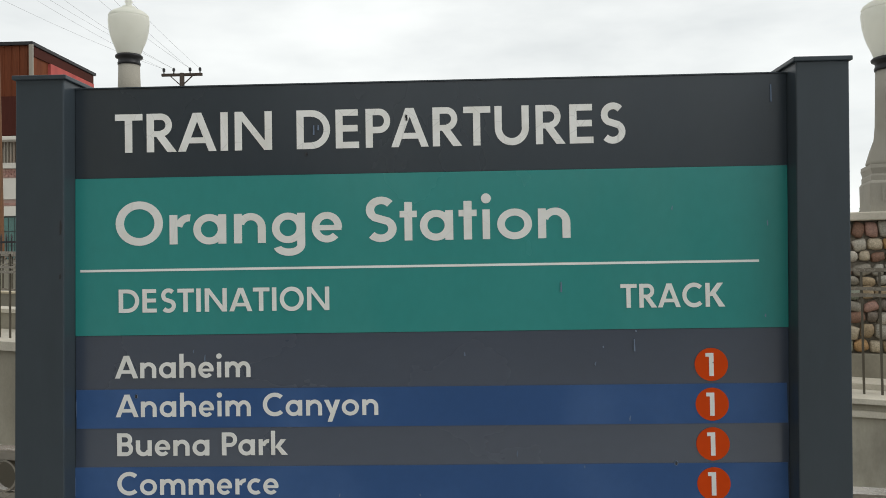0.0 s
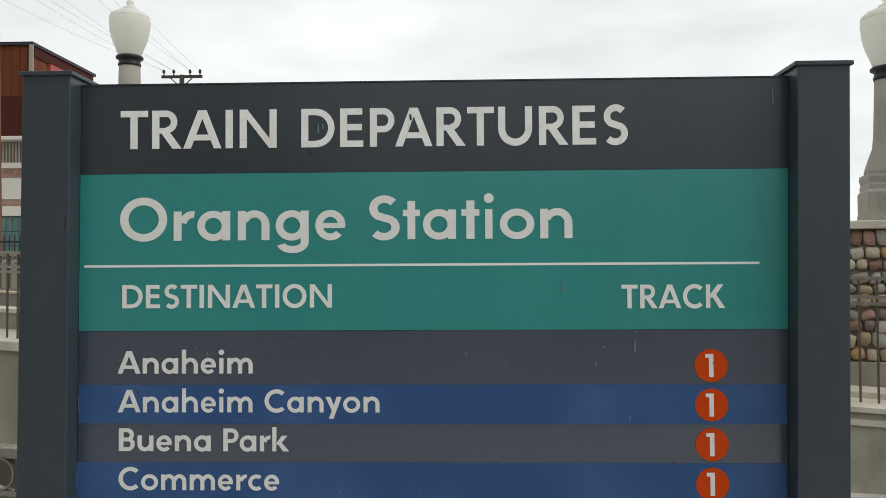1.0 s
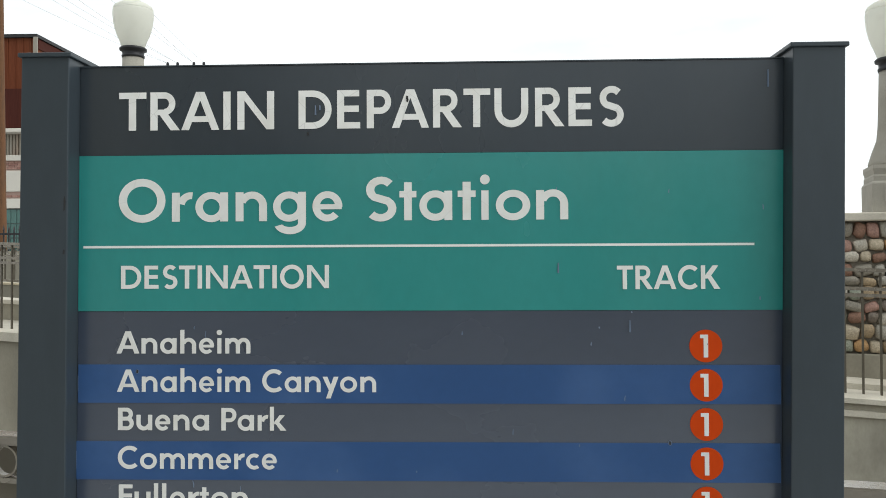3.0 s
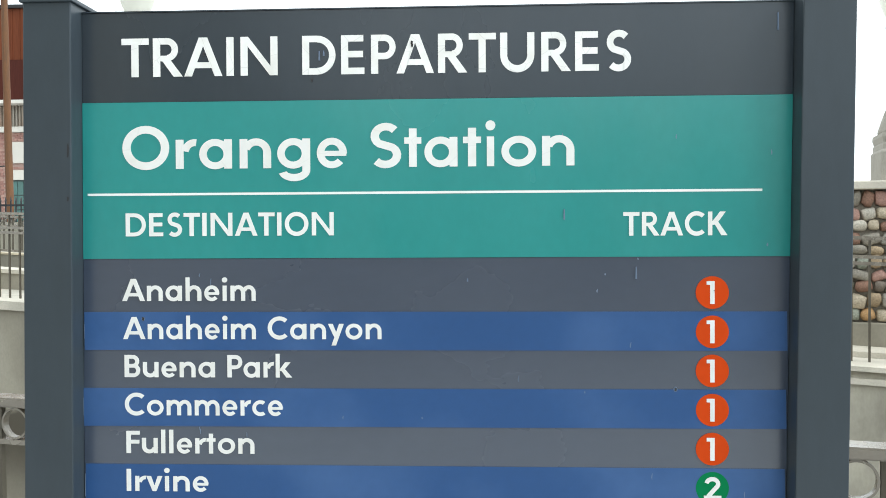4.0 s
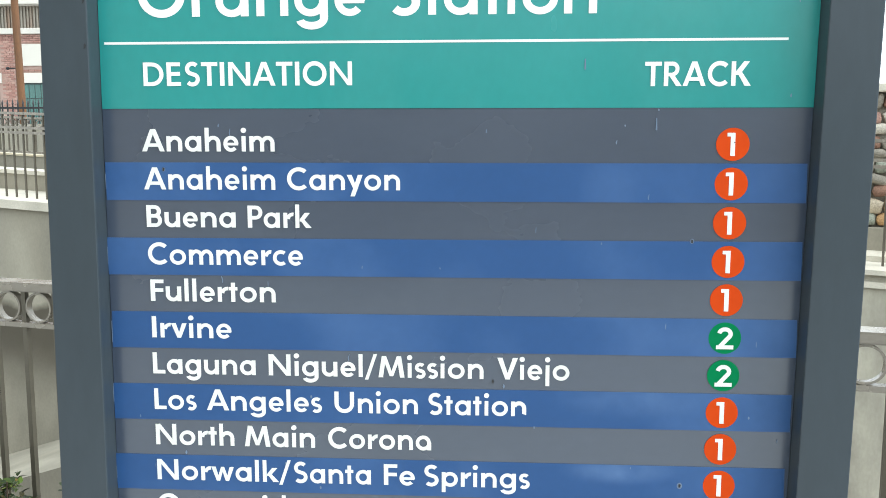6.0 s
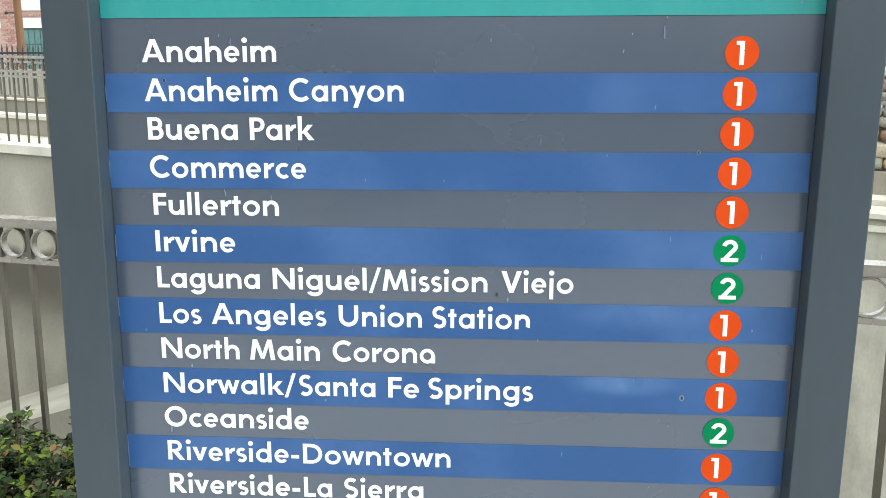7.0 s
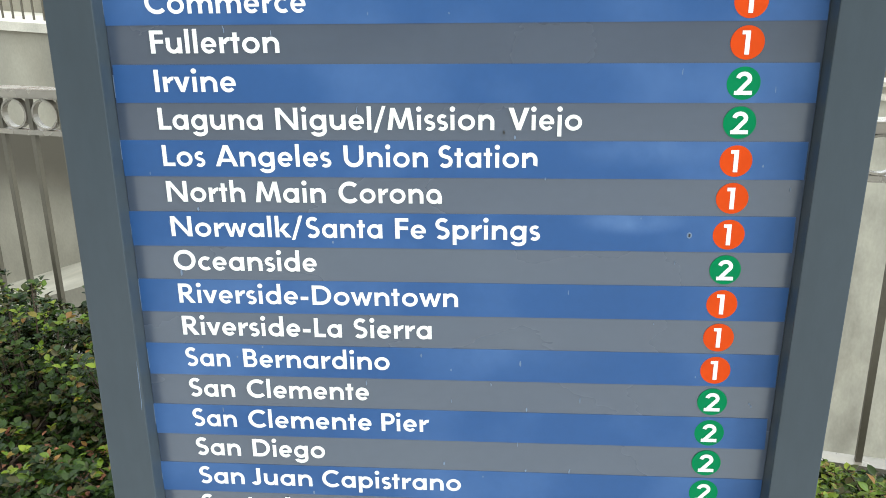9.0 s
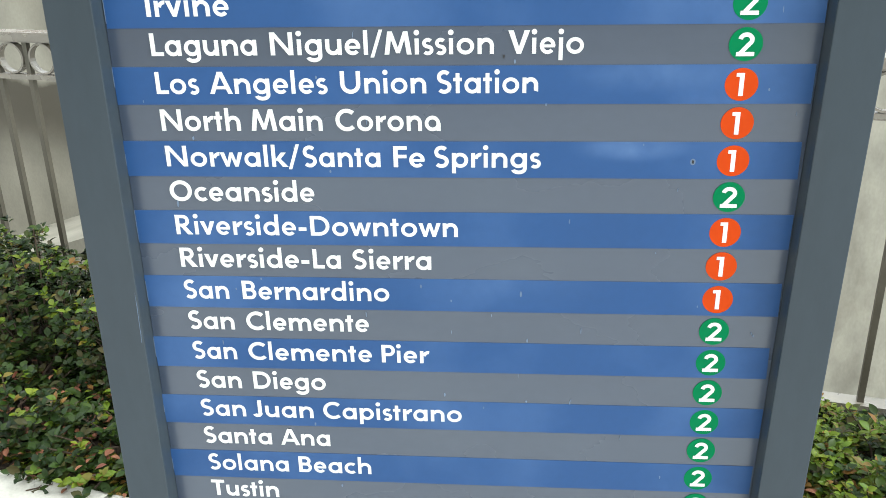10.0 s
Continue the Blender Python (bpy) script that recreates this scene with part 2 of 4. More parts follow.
M_GLOBE = mat("opal_globe", (0.80, 0.80, 0.74), 0.32, vary=0.04, scale=5, grain=0.02, bump=0.0, stain=(0.55, 0.54, 0.46), stain_amount=0.4, stain_scale=3)
n, l = M_GLOBE.node_tree.nodes, M_GLOBE.node_tree.links
through_glass, opal = n.new("ShaderNodeBsdfTranslucent"), n.new("ShaderNodeMixShader")
through_glass.inputs["Color"].default_value, opal.inputs[0].default_value = (0.96, 0.955, 0.91, 1), 0.6
l.new(n["Principled BSDF"].outputs[0], opal.inputs[1]), l.new(through_glass.outputs[0], opal.inputs[2])
l.new(opal.outputs[0], n["Material Output"].inputs["Surface"])
M_WOOD = mat("weathered_pole_wood", (0.125, 0.056, 0.022), 0.85, vary=0.22, scale=4, grain=0.2, grain_scale=30, bump=0.5, stretch=(5, 5, 0.4), stain=(0.08, 0.045, 0.025), stain_amount=0.6, stain_scale=3)
M_OLDWOOD = mat("dark_creosoted_wood", (0.045, 0.032, 0.024), 0.9, vary=0.2, scale=3, bump=0.2)
M_RUST = mat("rust_brown_cladding", (0.135, 0.040, 0.018), 0.75, spec=0.12, vary=0.2, scale=0.5, grain=0.12, grain_scale=8, bump=0.3, stretch=(3, 3, 0.3), stain=(0.20, 0.075, 0.035), stain_amount=0.5, stain_scale=0.6)
M_RUSTD = mat("dark_rust_cladding", (0.058, 0.016, 0.011), 0.75, spec=0.12, vary=0.2, scale=0.5, grain=0.12, grain_scale=8, bump=0.3, stretch=(3, 3, 0.3))
M_BRICKW = ramp_by_object("red_brick", [(0.306, 0.165, 0.131), (0.347, 0.201, 0.163), (0.275, 0.146, 0.119), (0.367, 0.232, 0.188)], grain=0.2)
M_BRICKG = mat("brick_mortar_joint", (0.36, 0.25, 0.21), 0.95, vary=0.1, scale=3, grain=0.1, bump=0.2)
M_WPAINT = mat("white_painted_trim", (0.56, 0.53, 0.47), 0.6, vary=0.05, scale=2, grain=0.03, bump=0.05, stain=(0.5, 0.48, 0.42), stain_amount=0.3, stain_scale=1)
M_CORR = mat("grey_corrugated_metal", (0.29, 0.26, 0.215), 0.5, metal=0.3, vary=0.15, scale=1, grain=0.05, bump=0.1, stretch=(3, 3, 0.3), stain=(0.20, 0.11, 0.065), stain_amount=0.8, stain_scale=1)
M_GLASS = mat("green_window_glass", (0.05, 0.12, 0.105), 0.08, vary=0.2, scale=2, grain=0.0, bump=0.0)
M_FRAME = mat("dark_green_frame", (0.03, 0.055, 0.05), 0.5, bump=0.0)
M_REDP = mat("faded_red_panel", (0.40, 0.085, 0.075), 0.7, spec=0.15, vary=0.2, scale=2, grain=0.1, bump=0.1)
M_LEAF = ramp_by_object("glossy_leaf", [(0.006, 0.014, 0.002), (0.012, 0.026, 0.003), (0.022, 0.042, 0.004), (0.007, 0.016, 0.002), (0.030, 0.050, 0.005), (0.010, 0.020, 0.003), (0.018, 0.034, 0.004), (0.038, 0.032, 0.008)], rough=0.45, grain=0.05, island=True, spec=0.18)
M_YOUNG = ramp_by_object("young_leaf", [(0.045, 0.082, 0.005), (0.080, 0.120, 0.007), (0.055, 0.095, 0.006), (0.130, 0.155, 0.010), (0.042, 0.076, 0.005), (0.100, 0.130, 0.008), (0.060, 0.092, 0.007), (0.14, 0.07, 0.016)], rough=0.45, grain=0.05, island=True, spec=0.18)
M_LITTER = ramp_by_object("fallen_leaf", [(0.24, 0.055, 0.025), (0.15, 0.06, 0.03), (0.24, 0.10, 0.045), (0.11, 0.035, 0.02)], rough=0.8, island=True)
M_STEM = mat("shrub_twig", (0.055, 0.036, 0.022), 0.9, vary=0.2, scale=30, grain=0.2, bump=0.3)
M_TREE = ramp_by_object("tree_leaf", [(0.03, 0.06, 0.02), (0.045, 0.085, 0.025), (0.025, 0.05, 0.018), (0.06, 0.10, 0.03)], rough=0.6, island=True)


# ---- building helpers ----
def finish(bm, smooth=False):
    bmesh.ops.recalc_face_normals(bm, faces=bm.faces)
    me = bpy.data.meshes.new("mesh")
    for f in bm.faces:
        f.smooth = smooth
    bm.to_mesh(me)
    bm.free()
    return me


def part(name, bm, material, parent=None, label="", smooth=False):
    me = bm if isinstance(bm, bpy.types.Mesh) else finish(bm, smooth)
    me.name = name
    if not me.materials:
        me.materials.append(material)
    ob = new(name, me)
    if parent:
        ob.parent = parent
    if label:
        tagged(ob, label)
    return ob


def thing(name, m=None, label="", category="", group="", kind=""):
    e = new(name)
    e.empty_display_size = 0.1
    if m is not None:
        e.matrix_world = m
    return tagged(e, label, category, group, kind)


def structure(name, bm, material, m=None, label="", category="", smooth=False):
    ob = part(name, bm, material, None, label, smooth)
    if m is not None:
        ob.matrix_world = m
    return tagged(ob, label, category, kind="structure")


def add_box(bm, x0, x1, y0, y1, z0, z1, bevel=0.0, segments=2):
    r = bmesh.ops.create_cube(bm, size=1.0)["verts"]
    bmesh.ops.scale(bm, vec=(x1 - x0, y1 - y0, z1 - z0), verts=r)
    bmesh.ops.translate(bm, vec=((x0 + x1) / 2, (y0 + y1) / 2, (z0 + z1) / 2), verts=r)
    if bevel:
        es = list({e for v in r for e in v.link_edges})
        bmesh.ops.bevel(bm, geom=es, offset=bevel, segments=segments, affect="EDGES", profile=0.5)
    return bm


def box(*a, **k):
    return add_box(bmesh.new(), *a, **k)


def add_beam(bm, a, b, w, h):
    """A straight bar of width w and height h from a to b, upright section."""
    a, b = Vector(a), Vector(b)
    d = (b - a).normalized()
    side = d.cross(Vector((0, 0, 1)))
    side = Vector((1, 0, 0)) if side.length < 1e-4 else side.normalized()
    up = side.cross(d)
    ring = []
    for p in (a, b):
        ring.append([bm.verts.new(p + side * sx * w / 2 + up * sz * h / 2) for sx, sz in ((-1, -1), (1, -1), (1, 1), (-1, 1))])
    for k in range(4):
        bm.faces.new((ring[0][k], ring[0][(k + 1) % 4], ring[1][(k + 1) % 4], ring[1][k]))
    bm.faces.new(ring[0][::-1]), bm.faces.new(ring[1])
    return bm


def add_lathe(bm, profile, n=32, square=False):
    """Turns (radius, height) pairs round z; square gives four sides with the radius as half width."""
    n = 4 if square else n
    rings = []
    for r, z in profile:
        row = []
        for k in range(n):
            a = 2 * math.pi * (k + (0.5 if square else 0)) / n
            q = r * (math.sqrt(2) if square else 1)
            row.append(bm.verts.new((q * math.cos(a), q * math.sin(a), z)))
        rings.append(row)
    for a, b in zip(rings, rings[1:]):
        for k in range(n):
            bm.faces.new((a[k], a[(k + 1) % n], b[(k + 1) % n], b[k]))
    bm.faces.new(rings[0][::-1]), bm.faces.new(rings[-1])
    return bm


def add_ring(bm, cx, y0, y1, cz, r_out, r_in, n=28):
    """A flat-bar ring standing in the x-z plane, its axis along y."""
    rows = []
    for r, y in ((r_out, y0), (r_out, y1), (r_in, y1), (r_in, y0)):
        rows.append([bm.verts.new((cx + r * math.cos(2 * math.pi * k / n), y, cz + r * math.sin(2 * math.pi * k / n))) for k in range(n)])
    for i in range(4):
        a, b = rows[i], rows[(i + 1) % 4]
        for k in range(n):
            bm.faces.new((a[k], a[(k + 1) % n], b[(k + 1) % n], b[k]))
    return bm


K, LIFT = 0.75, 0.6375          # the sign is laid out in units of 0.75 m; its zero lies 0.6375 m up


def sz(z):
    return z * K + LIFT


def edge_l(z):
    """The panel's left edge at the height z, in sign units; the sign is not quite square."""
    return -0.557 + 0.006 * z


def edge_r(z):
    return 0.534 + 0.0155 * z


# ---- lettering: a geometric sans drawn from stems, bars and arcs, cap height 1 ----
def rect(x0, y0, x1, y1):
    return [[(x0, y0), (x1, y0), (x1, y1), (x0, y1)]]


def quad(*pts):
    area = sum(a[0] * b[1] - b[0] * a[1] for a, b in zip(pts, pts[1:] + pts[:1]))
    return [list(pts if area > 0 else pts[::-1])]


def arc(cx, cy, rx, ry, w, a0, a1):
    n = max(4, int(abs(a1 - a0) / 11))
    out = []
    for k in range(n):
        p, q = (radians(a0 + (a1 - a0) * (k + d) / n) for d in (0, 1))
        out.append([(cx + (rx - w) * math.cos(p), cy + (ry - w) * math.sin(p)), (cx + rx * math.cos(p), cy + ry * math.sin(p)),
                    (cx + rx * math.cos(q), cy + ry * math.sin(q)), (cx + (rx - w) * math.cos(q), cy + (ry - w) * math.sin(q))])
    return out


def disc(cx, cy, r, n=24):
    return [[(cx + r * math.cos(2 * math.pi * k / n), cy + r * math.sin(2 * math.pi * k / n)) for k in range(n)]]


def stroke(pts, w):
    out, n = [], len(pts)
    sides = []
    for k in range(n):
        a, b = pts[max(0, k - 1)], pts[min(n - 1, k + 1)]
        d = math.hypot(b[0] - a[0], b[1] - a[1])
        nx, ny = -(b[1] - a[1]) / d * w / 2, (b[0] - a[0]) / d * w / 2
        sides.append(((pts[k][0] + nx, pts[k][1] + ny), (pts[k][0] - nx, pts[k][1] - ny)))
    for (l0, r0), (l1, r1) in zip(sides, sides[1:]):
        out += quad(l0, r0, r1, l1)
    return out


def bend(cx, cy, rx, ry, a0, a1, n=12):
    return [(cx + rx * math.cos(radians(a0 + (a1 - a0) * k / n)), cy + ry * math.sin(radians(a0 + (a1 - a0) * k / n))) for k in range(n + 1)]


def ess(sx, sy, w):
    path = bend(0.355, 0.705, 0.215, 0.205, 38, 232) + bend(0.345, 0.295, 0.225, 0.205, 52, -142)
    return stroke([(x * sx, (y * 1.07 - 0.035) * sy) for x, y in path], w)


def mirrored(polys, width):
    return [[(width - x, y) for x, y in p][::-1] for p in polys]


W, B, X = 0.190, 0.165, 0.685
BOWL = lambda cx, rx=0.35: [arc(cx, 0.34, rx, 0.355, 0.163, 0, 360)]
NARCH = lambda x, r=0.325: [arc(x + 0.04 + r, 0.36, r, 0.34, 0.168, -2, 160), rect(x + 0.04 + 2 * r - 0.172, 0, x + 0.04 + 2 * r, 0.37)]
DOT = lambda: disc(0.1, 0.94, 0.116)
# each letter: shapes, left bearing, right bearing, width
GLYPH = {
    "A": lambda: ([quad((0, 0), (0.20, 0), (0.585, 1), (0.39, 1)), quad((1, 0), (0.80, 0), (0.415, 1), (0.61, 1)), rect(0.22, 0.21, 0.78, 0.36)], .02, .02, 1.0),
    "B": lambda: ([rect(0, 0, W, 1), rect(W, 1 - B, .36, 1), rect(W, .43, .40, .43 + B), rect(W, 0, .38, B), arc(.36, .715, .28, .285, B, -90, 90), arc(.38, .30, .30, .305, B, -90, 90)], .09, .06, .68),
    "C": lambda: ([arc(.52, .5, .52, .52, .182, 47, 313)], .06, .05, .88),
    "D": lambda: ([rect(0, 0, W, 1), rect(W, 1 - B, .40, 1), rect(W, 0, .40, B), arc(.40, .5, .5, .5, .172, -90, 90)], .09, .06, .90),
    "E": lambda: ([rect(0, 0, W, 1), rect(W, 1 - B, .6, 1), rect(W, .43, .59, .43 + B), rect(W, 0, .625, B)], .09, .09, .625),
    "F": lambda: ([rect(0, 0, W, 1), rect(W, 1 - B, .58, 1), rect(W, .43, .56, .43 + B)], .09, .03, .58),
    "I": lambda: ([rect(0, 0, W, 1)], .09, .09, W),
    "J": lambda: ([rect(.24, .2, .24 + W, 1), arc(.20, .22, .245, .24, .19, 205, 362)], .03, .09, .445),
    "K": lambda: ([rect(0, 0, W, 1), quad((W, .44), (W, .58), (.53, 1), (.78, 1), (.36, .45)), quad((.24, .56), (.40, .64), (.86, 0), (.59, 0))], .09, .01, .86),
    "L": lambda: ([rect(0, 0, W, 1), rect(W, 0, .56, B)], .09, .03, .56),
    "M": lambda: ([quad((0, 0), (.2, 0), (.34, 1), (.15, 1)), quad((1.16, 0), (.96, 0), (.82, 1), (1.01, 1)), quad((.17, 1), (.34, 1), (.66, .06), (.5, .06)), quad((.99, 1), (.82, 1), (.5, .06), (.66, .06))], .05, .05, 1.16),
    "N": lambda: ([rect(0, 0, .185, 1), rect(.78, 0, .965, 1), quad((0, 1), (.20, 1), (.965, 0), (.765, 0))], .09, .09, .965),
    "O": lambda: ([arc(.52, .5, .52, .52, .182, 0, 360)], .06, .06, 1.04),
    "P": lambda: ([rect(0, 0, W, 1), rect(W, 1 - B, .36, 1), rect(W, .37, .36, .37 + B), arc(.36, .685, .3, .315, B, -90, 90)], .09, .0, .66),
    "R": lambda: ([rect(0, 0, W, 1), rect(W, 1 - B, .37, 1), rect(W, .40, .37, .40 + B - .02), arc(.37, .70, .29, .30, B, -90, 90), quad((.22, .44), (.44, .46), (.78, 0), (.54, 0))], .09, .02, .78),
    "S": lambda: ([ess(1.08, 1, .175)], .05, .06, .70),
    "T": lambda: ([rect(0, 1 - B, .72, 1), rect(.258, 0, .258 + W, 1 - B)], .02, .02, .72),
    "U": lambda: ([rect(0, .44, W, 1), rect(.715, .44, .905, 1), arc(.4525, .44, .4525, .455, .185, 180, 360)], .09, .09, .905),
    "V": lambda: ([quad((0, 1), (.225, 1), (.55, 0), (.36, 0)), quad((.91, 1), (.685, 1), (.36, 0), (.55, 0))], .01, .01, .91),
    "a": lambda: (BOWL(.35) + [rect(.548, 0, .72, X)], .06, .085, .72),
    "c": lambda: ([arc(.355, .34, .355, .355, .163, 52, 308)], .06, .04, .59),
    "d": lambda: (BOWL(.35) + [rect(.548, 0, .72, 1.06)], .06, .085, .72),
    "e": lambda: ([arc(.328, .34, .328, .355, .16, -3, 318), rect(.12, .27, .642, .39)], .06, .06, .656),
    "g": lambda: (BOWL(.35) + [rect(.548, -.06, .72, X), arc(.37, -.05, .35, .26, .17, 198, 362)], .06, .085, .72),
    "h": lambda: ([rect(0, 0, .172, 1.06)] + NARCH(0), .085, .075, .69),
    "i": lambda: ([rect(.014, 0, .186, X), DOT()], .08, .08, .2),
    "j": lambda: ([rect(.014, -.28, .186, X), DOT()], .07, .07, .2),
    "k": lambda: ([rect(0, 0, .172, 1.06), quad((.19, .29), (.19, .38), (.42, X), (.66, X), (.34, .30)), quad((.20, .38), (.36, .42), (.72, 0), (.47, 0))], .08, .01, .72),
    "l": lambda: ([rect(0, 0, .172, 1.06)], .08, .08, .19),
    "m": lambda: ([rect(0, 0, .172, X)] + NARCH(0, .30) + NARCH(.46, .30), .08, .07, 1.10),
    "n": lambda: ([rect(0, 0, .172, X)] + NARCH(0), .085, .075, .69),
    "o": lambda: (BOWL(.37, .37), .06, .06, .74),
    "p": lambda: (BOWL(.37) + [rect(0, -.28, .172, X)], .08, .05, .72),
    "r": lambda: ([rect(0, 0, .172, X), arc(.42, .34, .31, .355, .163, 82, 165)], .085, .0, .46),
    "s": lambda: ([ess(.74, .67, .155)], .03, .04, .48),
    "t": lambda: ([rect(.104, 0, .276, .89), rect(0, .535, .38, X)], .03, .05, .38),
    "u": lambda: ([rect(0, .3, .172, X), rect(.508, 0, .68, X), arc(.32, .315, .32, .325, .168, 178, 342)], .07, .08, .68),
    "v": lambda: ([quad((0, X), (.2, X), (.42, 0), (.26, 0)), quad((.68, X), (.48, X), (.26, 0), (.42, 0))], .01, .01, .68),
    "w": lambda: ([quad((0, X), (.19, X), (.38, 0), (.23, 0)), quad((.23, 0), (.38, 0), (.58, X), (.44, X)), quad((1.02, X), (.83, X), (.64, 0), (.79, 0)), quad((.79, 0), (.64, 0), (.44, X), (.58, X))], .01, .01, 1.02),
    "y": lambda: ([quad((.7, X), (.49, X), (.15, -.28), (.35, -.28)), quad((0, X), (.21, X), (.42, .16), (.33, -.03))], .01, .01, .7),
    "@": lambda: (BOWL(.35) + [quad((.53, 0), (.72, 0), (.72, .34), (.57, .60), (.53, .60))], .06, .085, .72),       # a worn a
    "~": lambda: ([rect(0, 0, .172, X), arc(.365, 0.36, .325, 0.34, 0.185, -2, 160), quad((.505, .12), (.69, .06), (.69, .37), (.505, .37))], .085, .075, .69),       # a worn n
    "/": lambda: ([quad((0, -.12), (.15, -.12), (.54, 1.08), (.39, 1.08))], .0, .0, .54),
    "-": lambda: ([rect(0, .24, .36, .41)], .07, .07, .36),
    "1": lambda: ([rect(.17, 0, .365, 1), rect(.02, .84, .17, 1)], .05, .05, .54),
    "2": lambda: ([stroke(bend(.38, .69, .25, .215, 172, -28) + [(.46, .44), (.19, .13)], .185), rect(.01, 0, .77, .175)], .05, .05, .77),
}


def add_film(bm, polys, x, z, sx, sz, front, step, back=0.0):
    """Lays flat convex pieces as thin film on a sheet that faces -y; front is how far they stand out."""
    y = -(front + step)
    for poly in polys:
        f = [bm.verts.new((x + px * sx, y, z + pz * sz)) for px, pz in poly]
        g = [bm.verts.new((x + px * sx, back, z + pz * sz)) for px, pz in poly]
        bm.faces.new(f)
        for k in range(len(f)):
            bm.faces.new((f[k], g[k], g[(k + 1) % len(f)], f[(k + 1) % len(f)]))


def film_mesh(bm):
    me = bpy.data.meshes.new("mesh")
    bm.to_mesh(me)
    bm.free()
    return me


def lettering(words, base, cap, front):
    """One line of text: (word, left, right) each, in sign units; cap is the height of its capitals."""
    bm = bmesh.new()
    for word, x0, x1 in words:
        pen, placed = 0.0, []
        for ch in word:
            shapes, lsb, rsb, width = GLYPH[ch]()
            pen += lsb if placed else 0
            placed.append((shapes, pen))
            end = pen + width
            pen = end + rsb
        sx = (x1 - x0) * K / end
        for shapes, at in placed:
            for k, polys in enumerate(shapes):
                add_film(bm, polys, x0 * K + at * sx, sz(base), sx, cap * K, front, 0.00004 * k)
    return film_mesh(bm)

# ---- the large structure: the place lies askew to the sign by 13.4 degrees ----
SKEW = pose(0, 0, 0, 0, 0, -13.4)          # local x runs along the railings, local y away from the sign


def far_top(u):
    """Height of the sloping far wall's top."""
    return 0.615 - 0.0467 * u


def add_slope(bm, u0, u1, v0, v1, low, high):
    """A long block whose bottom and top are functions of u."""
    c = []
    for u in (u0, u1):
        c.append([bm.verts.new(p) for p in ((u, v0, low(u)), (u, v1, low(u)), (u, v1, high(u)), (u, v0, high(u)))])
    for k in range(4):
        bm.faces.new((c[0][k], c[0][(k + 1) % 4], c[1][(k + 1) % 4], c[1][k]))
    bm.faces.new(c[0][::-1]), bm.faces.new(c[1])
    return bm


g = bmesh.new()
R, U0, U1, V0, V1 = 1500.0, -40.0, 40.0, 1.62, 7.45
outer = [g.verts.new(p) for p in ((-R, -R, 0), (R, -R, 0), (R, R, 0), (-R, R, 0))]
inner = [g.verts.new(p) for p in ((U0, V0, 0), (U1, V0, 0), (U1, V1, 0), (U0, V1, 0))]
for k in range(4):
    g.faces.new((outer[k], outer[(k + 1) % 4], inner[(k + 1) % 4], inner[k]))
structure("ground", g, M_GROUND, SKEW, "wide paved ground reaching the horizon", "ground")

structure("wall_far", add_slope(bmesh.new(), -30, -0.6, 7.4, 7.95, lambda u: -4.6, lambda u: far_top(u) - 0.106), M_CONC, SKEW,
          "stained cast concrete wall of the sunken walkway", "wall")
structure("wall_far_2", add_slope(bmesh.new(), -0.598, 30, 7.402, 7.95, lambda u: -4.6, lambda u: far_top(u) - 0.046), M_CONCL, SKEW,
          "paler patched concrete wall of the sunken walkway", "wall")
structure("wall_cap", add_slope(bmesh.new(), -30, -0.6, 7.34, 7.98, lambda u: far_top(u) - 0.105, lambda u: far_top(u)), M_CAPC, SKEW,
          "deep pale concrete coping along the sunken walkway wall", "coping")
structure("wall_cap_2", add_slope(bmesh.new(), -0.598, 30, 7.34, 7.98, lambda u: far_top(u) - 0.045, lambda u: far_top(u)), M_CAPC, SKEW,
          "thin pale concrete coping along the sunken walkway wall", "coping")
structure("wall_cap_string", add_slope(bmesh.new(), -0.598, 30, 7.36, 7.40, lambda u: far_top(u) - 0.165, lambda u: far_top(u) - 0.110), M_CAPC, SKEW,
          "narrow pale concrete string course below the coping", "trim")
structure("walkway_kerb", add_slope(bmesh.new(), 1.05, 30, 7.985, 8.745, lambda u: far_top(u) - 0.018, lambda u: far_top(u) + 0.055), M_CAPC, SKEW,
          "pale raised concrete kerb at the foot of the stone pier", "kerb")
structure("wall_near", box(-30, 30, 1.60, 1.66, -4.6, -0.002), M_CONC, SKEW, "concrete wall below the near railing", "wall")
structure("floor_sunken", box(-30, 30, 1.5, 7.5, -4.8, -4.6), M_PAVE, SKEW, "concrete floor of the sunken walkway", "floor")
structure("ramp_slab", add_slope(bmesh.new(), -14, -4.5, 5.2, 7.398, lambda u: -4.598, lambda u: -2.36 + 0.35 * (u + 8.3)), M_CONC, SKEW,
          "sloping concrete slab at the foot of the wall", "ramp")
structure("walkway_upper", add_slope(bmesh.new(), -30, 30, 7.982, 8.748, lambda u: -2.0, lambda u: far_top(u) - 0.02), M_CAPC, SKEW,
          "sloping concrete walkway behind the far railing", "walkway")
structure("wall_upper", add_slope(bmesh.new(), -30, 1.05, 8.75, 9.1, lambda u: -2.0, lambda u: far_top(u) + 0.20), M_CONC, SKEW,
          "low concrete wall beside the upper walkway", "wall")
structure("wall_upper_cap", add_slope(bmesh.new(), -30, 1.05, 8.72, 9.13, lambda u: far_top(u) + 0.202, lambda u: far_top(u) + 0.255), M_CAPC, SKEW,
          "pale coping on the low concrete wall", "coping")
structure("terrace", box(-30, 30, 9.13, 40, -0.2, 0.62), M_PAVE, SKEW, "raised concrete terrace behind the walkway", "terrace")
